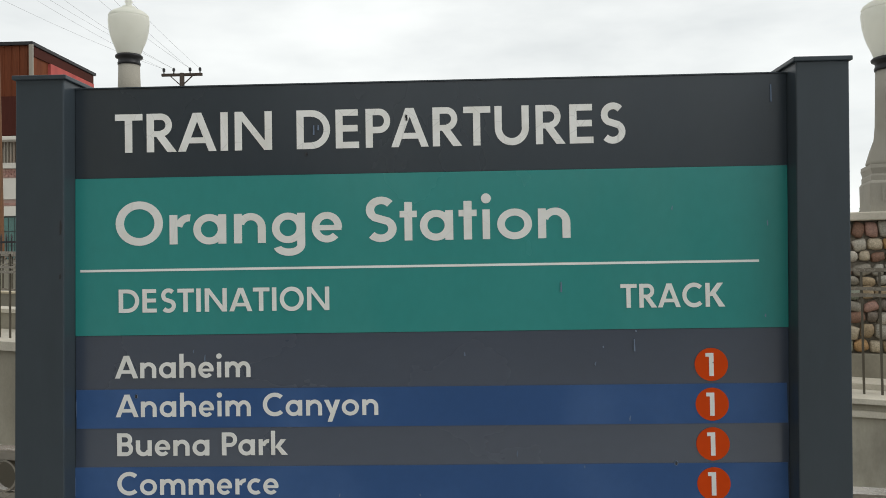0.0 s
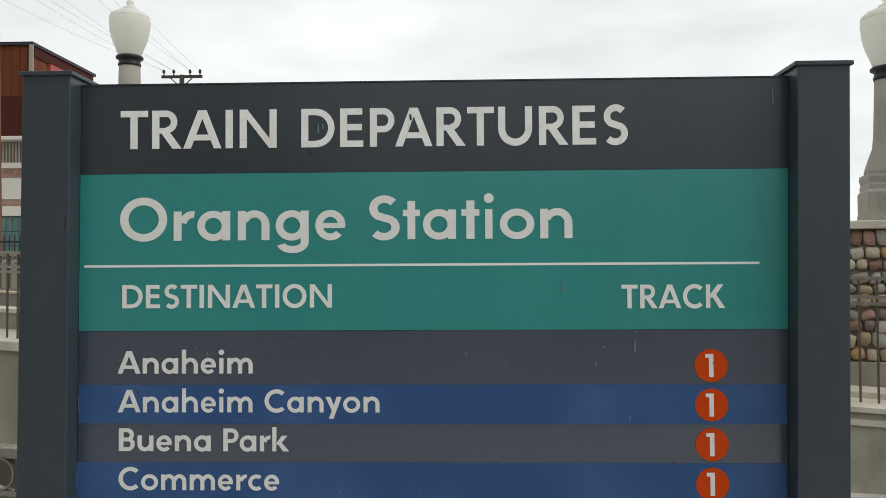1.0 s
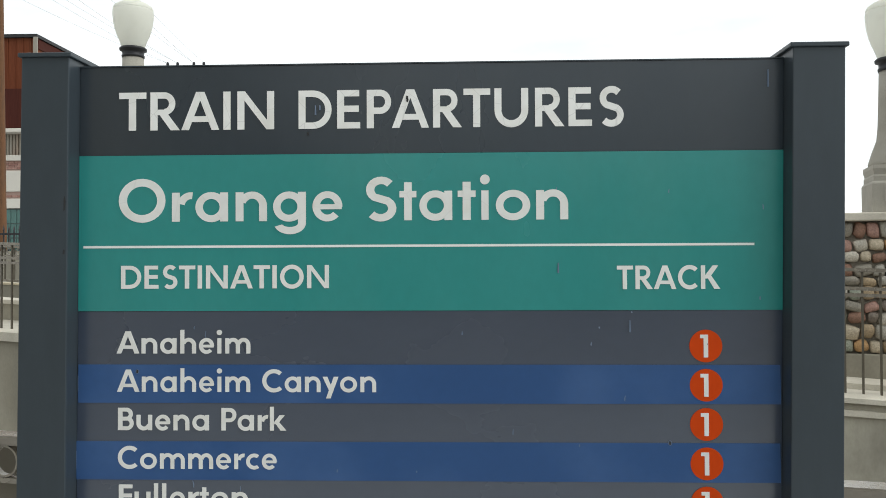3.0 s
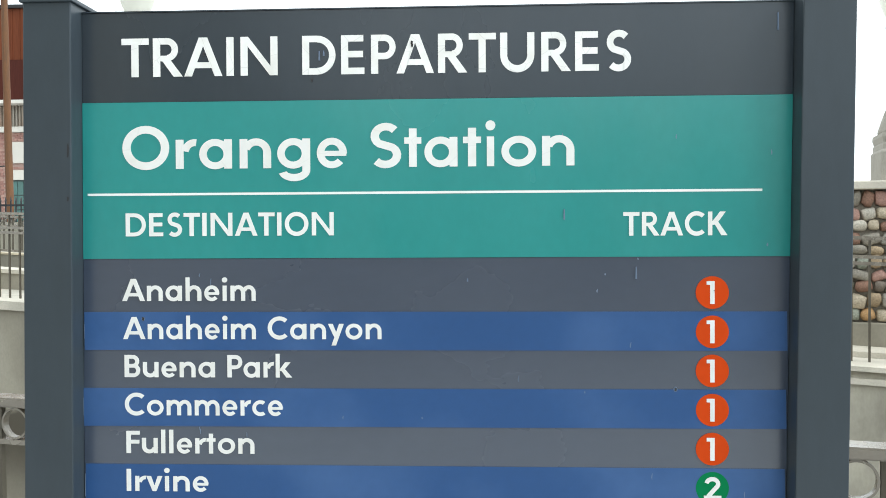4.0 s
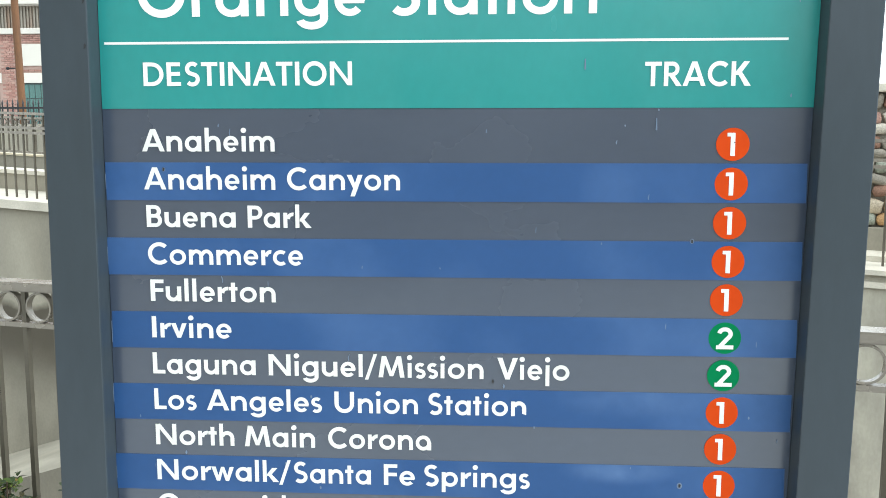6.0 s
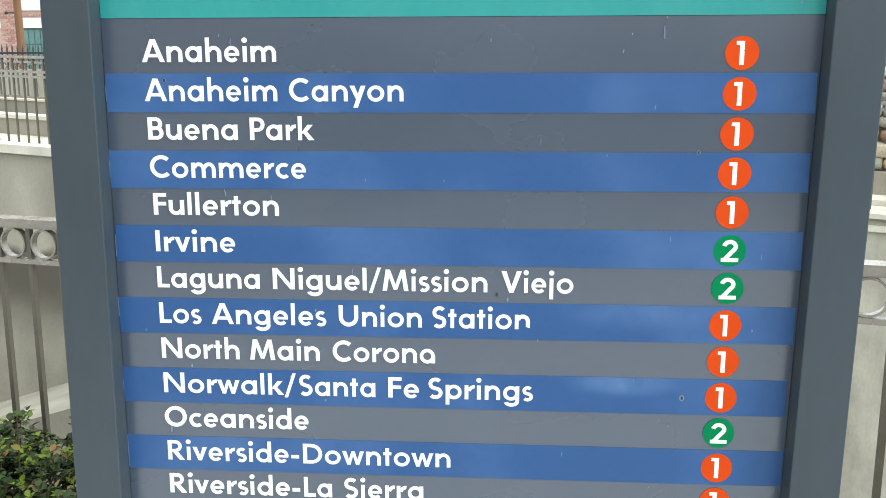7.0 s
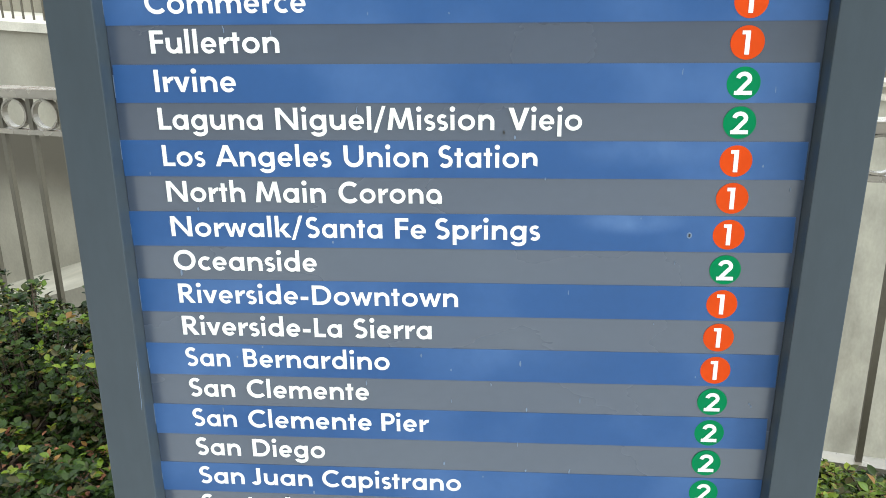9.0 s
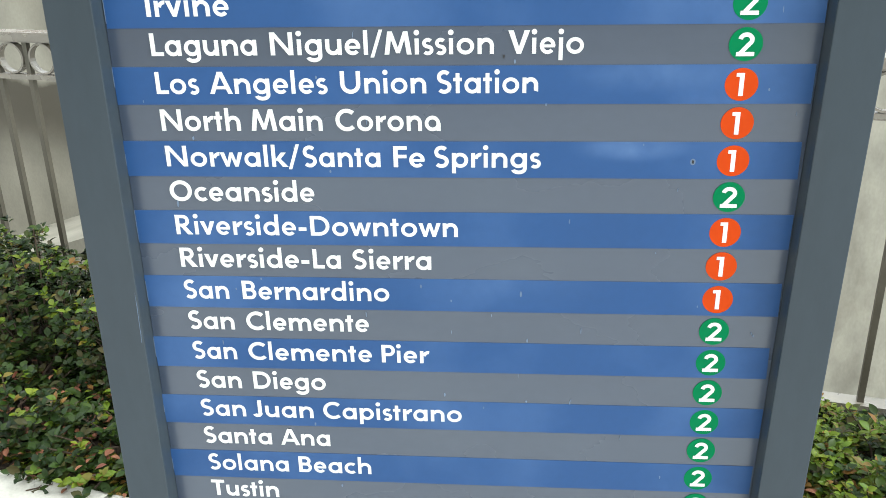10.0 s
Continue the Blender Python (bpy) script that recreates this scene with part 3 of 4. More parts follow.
structure("platform_edge", add_slope(bmesh.new(), -30, 1.0, 9.6, 10.4, lambda u: 0.62, lambda u: far_top(u) + 0.40), M_CONC, SKEW,
          "concrete platform edge behind the walkway", "platform")
structure("platform_stripe", add_slope(bmesh.new(), -30, 1.0, 9.58, 9.72, lambda u: far_top(u) + 0.402, lambda u: far_top(u) + 0.43),
          mat("faded_buff_stripe", (0.50, 0.43, 0.30), 0.8, stain=(0.4, 0.36, 0.27), stain_amount=0.6), SKEW, "faded buff tactile strip on the platform edge", "stripe")
structure("wall_back", box(-30, -3, 12.5, 12.8, 0.62, 2.02), M_CONC, SKEW, "pale rendered wall behind the platform", "wall")

pave = structure("pavement", box(-12, 12, -9, 0.395, -0.05, 0.003), M_PAVE, SKEW, "pale concrete pavement round the sign", "pavement")
kerb = thing("kerb", SKEW, "white concrete kerb edging the planting bed", "kerb", kind="structure")
me_kerb = None
for k in range(14):
    bm = box(0, 1.194, 0.40, 0.562, -0.05, 0.085, bevel=0.012)
    if me_kerb is None:
        me_kerb = finish(bm)
        me_kerb.materials.append(M_KERB)
    else:
        bm.free()
    o = part("kerb_stone", me_kerb, M_KERB, kerb)
    o.location = (-8.35 + 1.2 * k, 0, 0)
s = bmesh.new()
bmesh.ops.create_grid(s, x_segments=160, y_segments=16, size=1.0)
for v in s.verts:
    v.co = Vector((v.co.x * 8.3, 1.07 + v.co.y * 0.505, 0))
    v.co.z = 0.045 + 0.03 * noise.noise(v.co * 7.0) + 0.015 * noise.noise(v.co * 31.0)
structure("planting_bed", s, M_SOIL, SKEW, "dark mulched soil of the planting bed", "soil", smooth=True)
structure("railing_plinth", box(-8.3, 8.3, 1.575, 1.62, -0.05, 0.03, bevel=0.006), M_CONC, SKEW, "low concrete plinth under the near railing", "plinth")


# added out of view to cut light from the left, darkening the right post
structure("wall_station", box(-4.5, -4.1, -16, -1.0, 0.0, 8.5), M_CONC, None, "plain unseen wall added to dim light from the left", "wall")

# added out of view so the posts and panels mirror something dark, not sky
structure("wall_opposite", box(-4.1, 15, -14.4, -14.0, 0.0, 4.0), M_CONC, None, "plain unseen wall added to darken reflections in the sign", "wall")

# ---- the departures sign ----
sign = thing("departure_sign", None, "tall dark slate train departures board with teal and blue panels", "sign")
PITCH = 0.0605
low = -0.12


def sheet(y0, y1, z0, z1, inset=0.0):
    """A panel between the posts, following their lean; heights in sign units."""
    bm = box(-1, 1, y0, y1, z0, z1)
    for v in bm.verts:
        z = v.co.z
        v.co.x = (edge_l(z) - inset if v.co.x < 0 else edge_r(z) + inset) * K
        v.co.z = sz(z)
    return bm


part("backing_panel", sheet(0.004, 0.045, low, 1.789, 0.001), M_HEADER, sign)
part("header_panel", sheet(0.0, 0.0038, 1.6475, 1.788), M_HEADER, sign, "charcoal header panel with white capitals")
part("station_panel", sheet(-0.0006, 0.0038, 1.4, 1.647), M_GREEN, sign, "teal panel naming the station")
part("list_panel", sheet(0.0, 0.0038, low, 1.3995), M_GREY, sign, "glossy slate grey panel behind the destination list")
part("top_trim", sheet(-0.0012, 0.046, 1.7885, 1.7905), M_POST, sign)
for side in (-1, 1):
    inner = edge_l if side < 0 else edge_r
    outer = (lambda z: -0.638 + 0.0085 * z) if side < 0 else (lambda z: 0.614 + 0.0149 * z)
    bm = box(-1, 1, -0.0275, 0.052, -0.85, 1.797)
    for v in bm.verts:
        z = v.co.z
        v.co.x = (inner(z) if v.co.x * side < 0 else outer(z)) * K + (side * 0.0006 if v.co.x * side < 0 else 0)
        v.co.z = sz(z)
    es = [e for e in bm.edges if abs(e.verts[0].co.z - e.verts[1].co.z) > 0.5]
    bmesh.ops.bevel(bm, geom=es, offset=0.0014, segments=2, affect="EDGES", profile=0.5)
    post = part("post", bm, M_POST, sign, "dark slate enamelled square post")
    x0, x1 = sorted((inner(1.797) * K, outer(1.797) * K))
    part("post_cap", box(x0 - 0.003, x1 + 0.003, -0.031, 0.056, sz(1.7972), sz(1.804), bevel=0.001), M_POST, post)
    x0, x1 = sorted((inner(-.85) * K, outer(-.85) * K))
    part("base_plate", box(x0 - 0.03, x1 + 0.03, -0.06, 0.085, 0.0035, 0.014, bevel=0.002), M_POST, post)
    for bx in (x0 - 0.018, x1 + 0.018):
        bm = bmesh.new()
        bmesh.ops.create_cone(bm, cap_ends=True, segments=6, radius1=0.008, radius2=0.008, depth=0.008, matrix=pose(bx, -0.045, 0.018))
        part("bolt", bm, M_IRON, post)

# blue stripes: separate strips of film, slightly uneven at the ends
for k in range(11):
    top, rnd = 1.3155 - PITCH * 2 * k, random.Random(k)
    bm = bmesh.new()
    xa, xb = (edge_l(top) + .0004) * K + rnd.uniform(-.001, .001), (edge_r(top) - .0030) * K + rnd.uniform(-.0025, .001)
    tilt = rnd.uniform(-.0006, .0006)
    add_film(bm, [[(xa, sz(top - PITCH)), (xb, sz(top - PITCH) + tilt), (xb + rnd.uniform(-.001, .001), sz(top) + tilt), (xa + rnd.uniform(-.0012, .0012), sz(top))]], 0, 0, 1, 1, 0.0007, 0)
    part("stripe", film_mesh(bm), M_BLUE, sign, "blue vinyl stripe")
    bm = bmesh.new()
    add_film(bm, rect(xa - .0007, sz(top - PITCH * rnd.uniform(.5, 1)), xa + .0001, sz(top - PITCH * rnd.uniform(0, .4))), 0, 0, 1, 1, 0.0009, 0)
    part("stripe_edge", film_mesh(bm), M_SCUFF, sign, "pale lifted edge of a vinyl stripe")

part("lettering", lettering((("TRAIN", -.483, -.234),), 1.687, 0.0607, 0.0006), M_OLDWHITE, sign, 'crazed white capitals reading "TRAIN"')
part("lettering", lettering((("DEPARTURES", -.195, .315),), 1.687, 0.0607, 0.0006), M_OLDWHITE, sign, 'crazed white capitals reading "DEPARTURES"')
part("lettering", lettering((("Orange", -.483, -.1255),), 1.5415, 0.0672, 0.0012), M_BRIGHT, sign, 'large white word "Orange"')
part("lettering", lettering((("S", -.0930, -.0405), ("t", -.0355, -.0088), ("a", -.0042, .0474), ("t", .0560, .0840), ("i", .0920, .1052), ("o", .1154, .1692), ("n", .1783, .228)), 1.5415, 0.0672, 0.0012), M_BRIGHT, sign, 'large white word "Station"')
part("lettering", lettering((("DESTINATION", -.479, -.147),), 1.4355, 0.0365, 0.0012), M_BRIGHT, sign, 'white capitals reading "DESTINATION"')
part("lettering", lettering((("TRACK", .3025, .461),), 1.4325, 0.0365, 0.0012), M_BRIGHT, sign, 'white capitals reading "TRACK"')
bm = bmesh.new()
add_film(bm, rect(-0.540 * K, sz(1.4998), 0.5135 * K, sz(1.5036)), 0, 0, 1, 1, 0.001, 0)
part("rule_line", film_mesh(bm), M_LINE, sign, "thin white rule under the station name")

ROWS = (
    (1, ("Anaheim", -.486, -.272)),
    (1, ("Anaheim", -.486, -.272), ("Canyon", -.253, -.073)),
    (1, ("Buena", -.485, -.338), ("Park", -.318, -.215)),
    (1, ("Commerce", -.486, -.230)),
    (1, ("Fullerton", -.485, -.276)),
    (2, ("Irvine", -.486, -.350)),
    (2, ("Laguna", -.487, -.312), ("Niguel/", -.290, -.112), ("Mission", -.1098, .060), ("Viejo", .082, .197)),
    (1, ("Los", -.487, -.413), ("Angeles", -.395, -.204), ("Union", -.1825, -.046), ("Statio~", -.031, .129)),
    (1, ("North", -.487, -.351), ("Main", -.333, -.216), ("Coron@", -.194, -.0245)),
    (1, ("Norwalk/", -.487, -.257), ("Santa", -.254, -.124), ("Fe", -.1025, -.0515), ("Springs", -.038, .1355)),
    (2, ("Oceanside", -.489, -.238)),
    (1, ("Riverside-", -.487, -.256), ("Downtown", -.249, .001)),
    (1, ("Riverside-", -.487, -.256), ("La", -.249, -.201), ("Sierra", -.182, -.045)),
    (1, ("San", -.490, -.404), ("Bernardino", -.3795, -.1195)),
    (2, ("San", -.490, -.401), ("Clemente", -.3785, -.1585)),
    (2, ("San", -.490, -.403), ("Clemente", -.3808, -.1560), ("Pier", -.138, -.0525)),
    (2, ("San", -.490, -.401), ("Diego", -.378, -.244)),
    (2, ("San", -.490, -.399), ("Juan", -.3845, -.2712), ("Capistrano", -.2522, .004)),
    (2, ("Santa", -.4915, -.3555), ("Ana", -.338, -.244)),
    (2, ("Solana", -.490, -.328), ("Beach", -.308, -.169)),
    (2, ("Tustin", -.489, -.353)))
for k, (track, *words) in enumerate(ROWS):
    base = 1.333 - PITCH * k
    nudge = min(.004, .0008 * k)
    words[0] = (words[0][0], words[0][1] + nudge, words[0][2])
    for word in words:
        said = word[0].replace("@", "a").replace("~", "n")
        part("lettering", lettering((word,), base, 0.0352, 0.0011), M_WHITE, sign, 'white word "%s"' % said)
    cz = 1.3445 - 0.0604 * k
    bm = bmesh.new()
    add_film(bm, disc(0, 0, 0.0251 * K, 48), 0.438 * K, sz(cz), 1, 1, 0.0010, 0)
    d = part("track_disc", film_mesh(bm), M_ORANGE if track == 1 else M_DISC_GREEN, sign, "orange track disc" if track == 1 else "green track disc")
    bm = bmesh.new()
    shapes, l, r, width = GLYPH[str(track)]()
    s_n = 0.0352 * K
    for j, polys in enumerate(shapes):
        add_film(bm, polys, 0.438 * K - width / 2 * s_n, sz(cz) - 0.5 * s_n, s_n, s_n, 0.0014, 0.00004 * j)
    part("track_number", film_mesh(bm), M_WHITE, d, 'white number "%d"' % track)

# scuffs and chips on the panel
rnd = random.Random(5)
bm = bmesh.new()
for k in range(46):
    x, z = rnd.uniform(-.52, .54) * K, sz(rnd.uniform(0.02, 1.62))
    h, w, lean = rnd.uniform(.002, .008), rnd.uniform(.0004, .0009), rnd.uniform(-.2, .2)
    add_film(bm, [[(-w * .5, 0), (w * .6, -h * .1), (w, h * .5), (w * .5 + lean * h, h), (-w * .4 + lean * h, h * .95), (-w, h * .4)]], x, z, 1, 1, 0.0009, 0)
for k in range(30):
    # dried drip marks, mostly low on the board
    x, z, r, tall = rnd.uniform(-.50, .52) * K, sz(rnd.uniform(0.0, 1.0)), rnd.uniform(.0006, .0013), rnd.uniform(1.2, 3.5)
    add_film(bm, [[(r * math.cos(a * .785), r * tall * math.sin(a * .785)) for a in range(8)]], x, z, 1, 1, 0.0009, 0)
for x, z, h in ((.537, 1.745, .02), (.322, 1.366, .014), (.062, 1.362, .004), (.212, 1.458, .012), (-.168, 1.709, .011), (-.161, 1.716, .006)):
    add_film(bm, [[(-.0009, 0), (.001, 0), (.0005, h), (-.0005, h)]], x * K, sz(z), 1, 1, 0.0014, 0)
tagged(part("scuff", film_mesh(bm), M_SCUFF, sign, "small pale scratches in the vinyl"), kind="stuff")
for x, z, r in ((.376, .799, .0040), (.382, 1.195, .0030), (-.4525, 1.3045, .0026)):
    bm = bmesh.new()
    add_film(bm, [[(px * .8, pz) for px, pz in disc(0, 0, r, 12)[0]]], x * K, sz(z), 1, 1, 0.0009, 0)
    part("scuff_ring", film_mesh(bm), M_SCUFF, sign, "pale worn ring round a dark chip")
for x, z in ((-.023, 1.7345), (-.0225, 1.7305), (-.351, 1.7215), (-.18, 1.679), (.382, 1.195), (.376, .799), (.075, .966), (-.4525, 1.3045)):
    bm = bmesh.new()
    add_film(bm, [[(-.0012, -.0015), (.0009, -.0022), (.0014, .0015), (-.0008, .0024)]], x * K, sz(z), 1, 1, 0.0014, 0)
    part("chip", film_mesh(bm), M_CHIP, sign, "dark chip in the vinyl")


for x, z, h in ((-.5535, 1.569, .009), (-.5545, 1.494, .003)):
    bm = bmesh.new()
    add_film(bm, [[(-.0012, -h), (.0006, -h * .8), (.0014, h * .3), (.0003, h), (-.0010, h * .6)]], x * K, sz(z), 1, 1, 0.0279, 0, back=-.0270)
    part("chip", film_mesh(bm), M_CHIP, sign, "dark chip in the post's enamel")
for x, z, h in ((-.5585, .535, .028), (-.5595, .49, .012)):
    bm = bmesh.new()
    add_film(bm, [[(-.0009, -h), (-.0003, -h * .9), (.0009, h * .3), (.0002, h), (.0001, h * .6)]], x * K, sz(z), 1, 1, 0.0277, 0, back=-.0240)
    part("scratch", film_mesh(bm), M_SCUFF, sign, "pale scratch along the post's edge")
bm = bmesh.new()
add_film(bm, disc(0, 0, .0006, 8), .4405 * K, sz(1.3475), 1, 1, 0.0018, 0)
part("chip", film_mesh(bm), M_CHIP, sign, "dark chip in the first track number")


# ---- railings ----
def railing(name, u0, u1, v, foot, top_rise, label, group="", rings=True, spacing=0.1375, phase=0.0, bars=(), bottom_rail=True, lift=0.0):
    """A railing along local x. foot(u) is the height of its feet; the rails follow the slope."""
    t = thing(name, SKEW, label, "railing", group)
    rise = lambda u: top_rise + lift * (u - u0) / (u1 - u0)
    at = lambda u, dz: (u, v, foot(u) + dz)
    hang = lambda u, dz: (u, v, foot(u) + rise(u) - dz)
    back = Vector((0, 0.018, 0))
    bm = add_beam(bmesh.new(), Vector(hang(u0, 0.031)) + back, Vector(hang(u1, 0.031)) + back, 0.09, 0.034)
    bmesh.ops.bevel(bm, geom=list(bm.edges), offset=0.005, segments=2, affect="EDGES")
    part("top_rail", bm, M_RAIL, t)
    if rings:
        part("middle_rail", add_beam(bmesh.new(), hang(u0, 0.172), hang(u1, 0.172), 0.036, 0.018), M_RAIL, t)
    for b in bars:
        part("middle_rail", add_beam(bmesh.new(), hang(u0, b), hang(u1, b), 0.04, 0.032), M_RAIL, t)
    if bottom_rail:
        part("bottom_rail", add_beam(bmesh.new(), at(u0, 0.016), at(u1, 0.016), 0.06, 0.032), M_RAIL, t)
    n = int((u1 - u0) / spacing)
    me_b = me_r = None
    lo, hi = (0.032 if bottom_rail else 0), top_rise - 0.048
    for k in range(n + 1):
        u = u0 + phase + k * spacing
        if u > u1:
            break
        if me_b is None:
            me_b = finish(box(-0.0095, 0.0095, -0.0095, 0.0095, lo, hi))
            me_b.materials.append(M_BAR)
        o = part("baluster", me_b, M_BAR, t)
        o.location = at(u, 0)
        o.scale.z = (rise(u) - 0.03) / (top_rise - 0.03)
        if rings:
            if me_r is None:
                me_r = finish(add_ring(bmesh.new(), 0, -0.013, 0.013, 0, 0.0565, 0.0495), smooth=False)
                me_r.materials.append(M_RAIL)
            o = part("ring", me_r, M_RAIL, t)
            o.location = hang(u + spacing / 2, 0.106)
    return t


railing("railing_near", -4.6, 4.6, 1.557, lambda u: 0.078, 1.078, "bronze grey metal railing with a band of rings", "station railings", phase=0.0335)
railing("railing_walkway", -12.0, 6.0, 7.68, lambda u: far_top(u) - 0.02, 1.04, "bronze grey metal railing on the sloping walkway wall", "station railings", rings=False,
        spacing=0.153, phase=0.12, bars=(0.205, 0.265), bottom_rail=False, lift=0.20)
railing("railing_platform", -14.0, 0.9, 9.9, lambda u: far_top(u) + 0.43, 0.57, "grey metal railing with a band of rings along the platform", "station railings", spacing=0.17)


# ---- lamps on stone piers ----
def lamp(u, v, collar, s):
    """An acorn-globe lamp on a cast column; collar is the height of the foot of its iron collar."""
    t = thing("street_lamp", SKEW @ pose(u, v, 0), "white acorn globe lamp on a buff cast stone column", "street lamp", "station lamps")
    z = lambda d: collar + d * s
    part("globe", add_lathe(bmesh.new(), [(r * s, z(h)) for r, h in ((.146, .13), (.153, .155), (.186, .245), (.214, .31), (.240, .39), (.259, .48), (.268, .57), (.270, .61), (.266, .645), (.258, .66))], 40), M_GLOBE, t, "white opal glass globe", True)
    part("globe_roof", add_lathe(bmesh.new(), [(r * s, z(h)) for r, h in ((.262, .652), (.266, .672), (.250, .702), (.205, .735), (.14, .765), (.10, .785))], 40), M_GLOBE, t, "opal glass roof of the globe", True)
    part("finial", add_lathe(bmesh.new(), [(r * s, z(h)) for r, h in ((.085, .78), (.09, .805), (.05, .82), (.035, .845), (.055, .875), (.03, .91), (.005, .935))], 20), M_GLOBE, t, "", True)
    part("collar", add_lathe(bmesh.new(), [(r * s, z(h)) for r, h in ((.148, 0), (.152, .03), (.142, .04), (.142, .085), (.178, .10), (.182, .125), (.165, .14))], 28), M_IRON, t, "black iron collar", True)
    part("column", add_lathe(bmesh.new(), [(r * s, z(h)) for r, h in ((.250, -1.02), (.258, -1.0), (.250, -.97), (.216, -.86), (.172, -.74), (.158, -.6), (.148, -.3), (.140, 0.0))], 36), M_LAMPC, t, "buff cast stone column", True)
    part("column_base", add_lathe(bmesh.new(), [(r * s, z(h)) for r, h in ((.275, -1.54), (.275, -1.22), (.268, -1.205), (.256, -1.19), (.256, -1.14), (.248, -1.12), (.262, -1.06), (.258, -1.02))], square=True), M_LAMPC, t, "square moulded column base")
    bm = bmesh.new()
    for f in (-1, 1):
        add_box(bm, -.16 * s, .16 * s, f * .2775 * s - .004, f * .2775 * s + .004, z(-1.41), z(-1.385)), add_box(bm, -.16 * s, .16 * s, f * .2775 * s - .004, f * .2775 * s + .004, z(-1.275), z(-1.25))
        add_box(bm, -.16 * s, -.135 * s, f * .2775 * s - .004, f * .2775 * s + .004, z(-1.385), z(-1.275)), add_box(bm, .135 * s, .16 * s, f * .2775 * s - .004, f * .2775 * s + .004, z(-1.385), z(-1.275))
    part("panel_moulding", bm, M_LAMPC, t)
    return t


def stone_pier(u0, u1, v0, v1, base, plinth, top, seed):
    """A pier of rounded river stones between a concrete plinth and a coping."""
    t = thing("stone_pier", SKEW, "pier of rounded river stones with a pale concrete coping", "pier", "stone piers")
    part("core", box(u0 + .05, u1 - .05, v0 + .05, v1 - .05, base, top), M_MORTAR, t, "dark recessed mortar")
    part("plinth", box(u0 - .03, u1 + .03, v0 - .03, v1, base, plinth, bevel=.01), M_CONC, t, "concrete plinth")
    part("coping", box(u0 - .07, u1 + .07, v0 - .07, v1 + .05, top, top + .085, bevel=.012), M_CAPC, t, "pale concrete coping")
    rnd = random.Random(seed)
    shapes = []
    for k in range(7):
        bm = bmesh.new()
        bmesh.ops.create_icosphere(bm, subdivisions=2, radius=1.0)
        off = Vector((rnd.uniform(-9, 9), rnd.uniform(-9, 9), 3))
        for v in bm.verts:
            p = v.co.copy()
            q = Vector([math.copysign(abs(c) ** 0.6, c) for c in p])
            v.co = q * (1 + 0.24 * noise.noise(p * 1.3 + off))
        me = finish(bm, smooth=True)
        me.materials.append(M_STONE)
        shapes.append(me)
    for face in range(2):
        length = (u1 - u0) if face == 0 else (v1 - v0)
        z = plinth
        row = 0
        while z < top - .05:
            h = min(rnd.uniform(.09, .165), top - z)
            if top - z - h < .07:
                h = top - z
            a = -rnd.uniform(0, .12)
            while a < length - .03:
                w = rnd.uniform(.10, .20)
                a0, a1 = max(a, 0), min(a + w, length)
                if a1 - a0 > .07:
                    o = part("stone", shapes[rnd.randrange(7)], M_STONE, t)
                    mid, dz = (a0 + a1) / 2, rnd.uniform(-.012, .012)
                    o.scale = ((a1 - a0) / 2 * .98, .075, h / 2 * rnd.uniform(.9, 1.04))
                    o.rotation_euler = (0, rnd.uniform(-.3, .3), 0)
                    if face == 0:
                        o.location = (u0 + mid, v0 + .055, z + h / 2 + dz)
                    else:
                        o.location = (u0 + .055, v0 + mid, z + h / 2 + dz)
                        o.rotation_euler = (0, 0, radians(90))
                a += w
            z += h
            row += 1
    return t


stone_pier(1.40, 3.44, 8.526, 9.12, -.3, .813, 2.157, 3)
lamp(2.43, 8.86, 3.73, 0.974)
stone_pier(-7.0, -5.8, 8.1, 8.72, -.3, 1.2, 2.91, 8)
lamp(-6.42, 8.42, 4.378, 0.93)


# ---- planting: low glossy shrubs between kerb and railing ----
def add_leaf(bm, p, along, normal, length, width):
    side = along.cross(normal).normalized()
    up = side.cross(along)
    fold = 0.18 * width
    pts = []
    for f, w in ((0, .06), (.3, .9), (.55, 1.0), (.8, .62), (1.0, .03)):
        c = p + along * (length * f) - up * (0.25 * length * f * f)
        pts.append((bm.verts.new(c - side * w * width / 2 + up * fold * w), bm.verts.new(c), bm.verts.new(c + side * w * width / 2 + up * fold * w)))
    for a, b in zip(pts, pts[1:]):
        bm.faces.new((a[0], a[1], b[1], b[0])), bm.faces.new((a[1], a[2], b[2], b[1]))


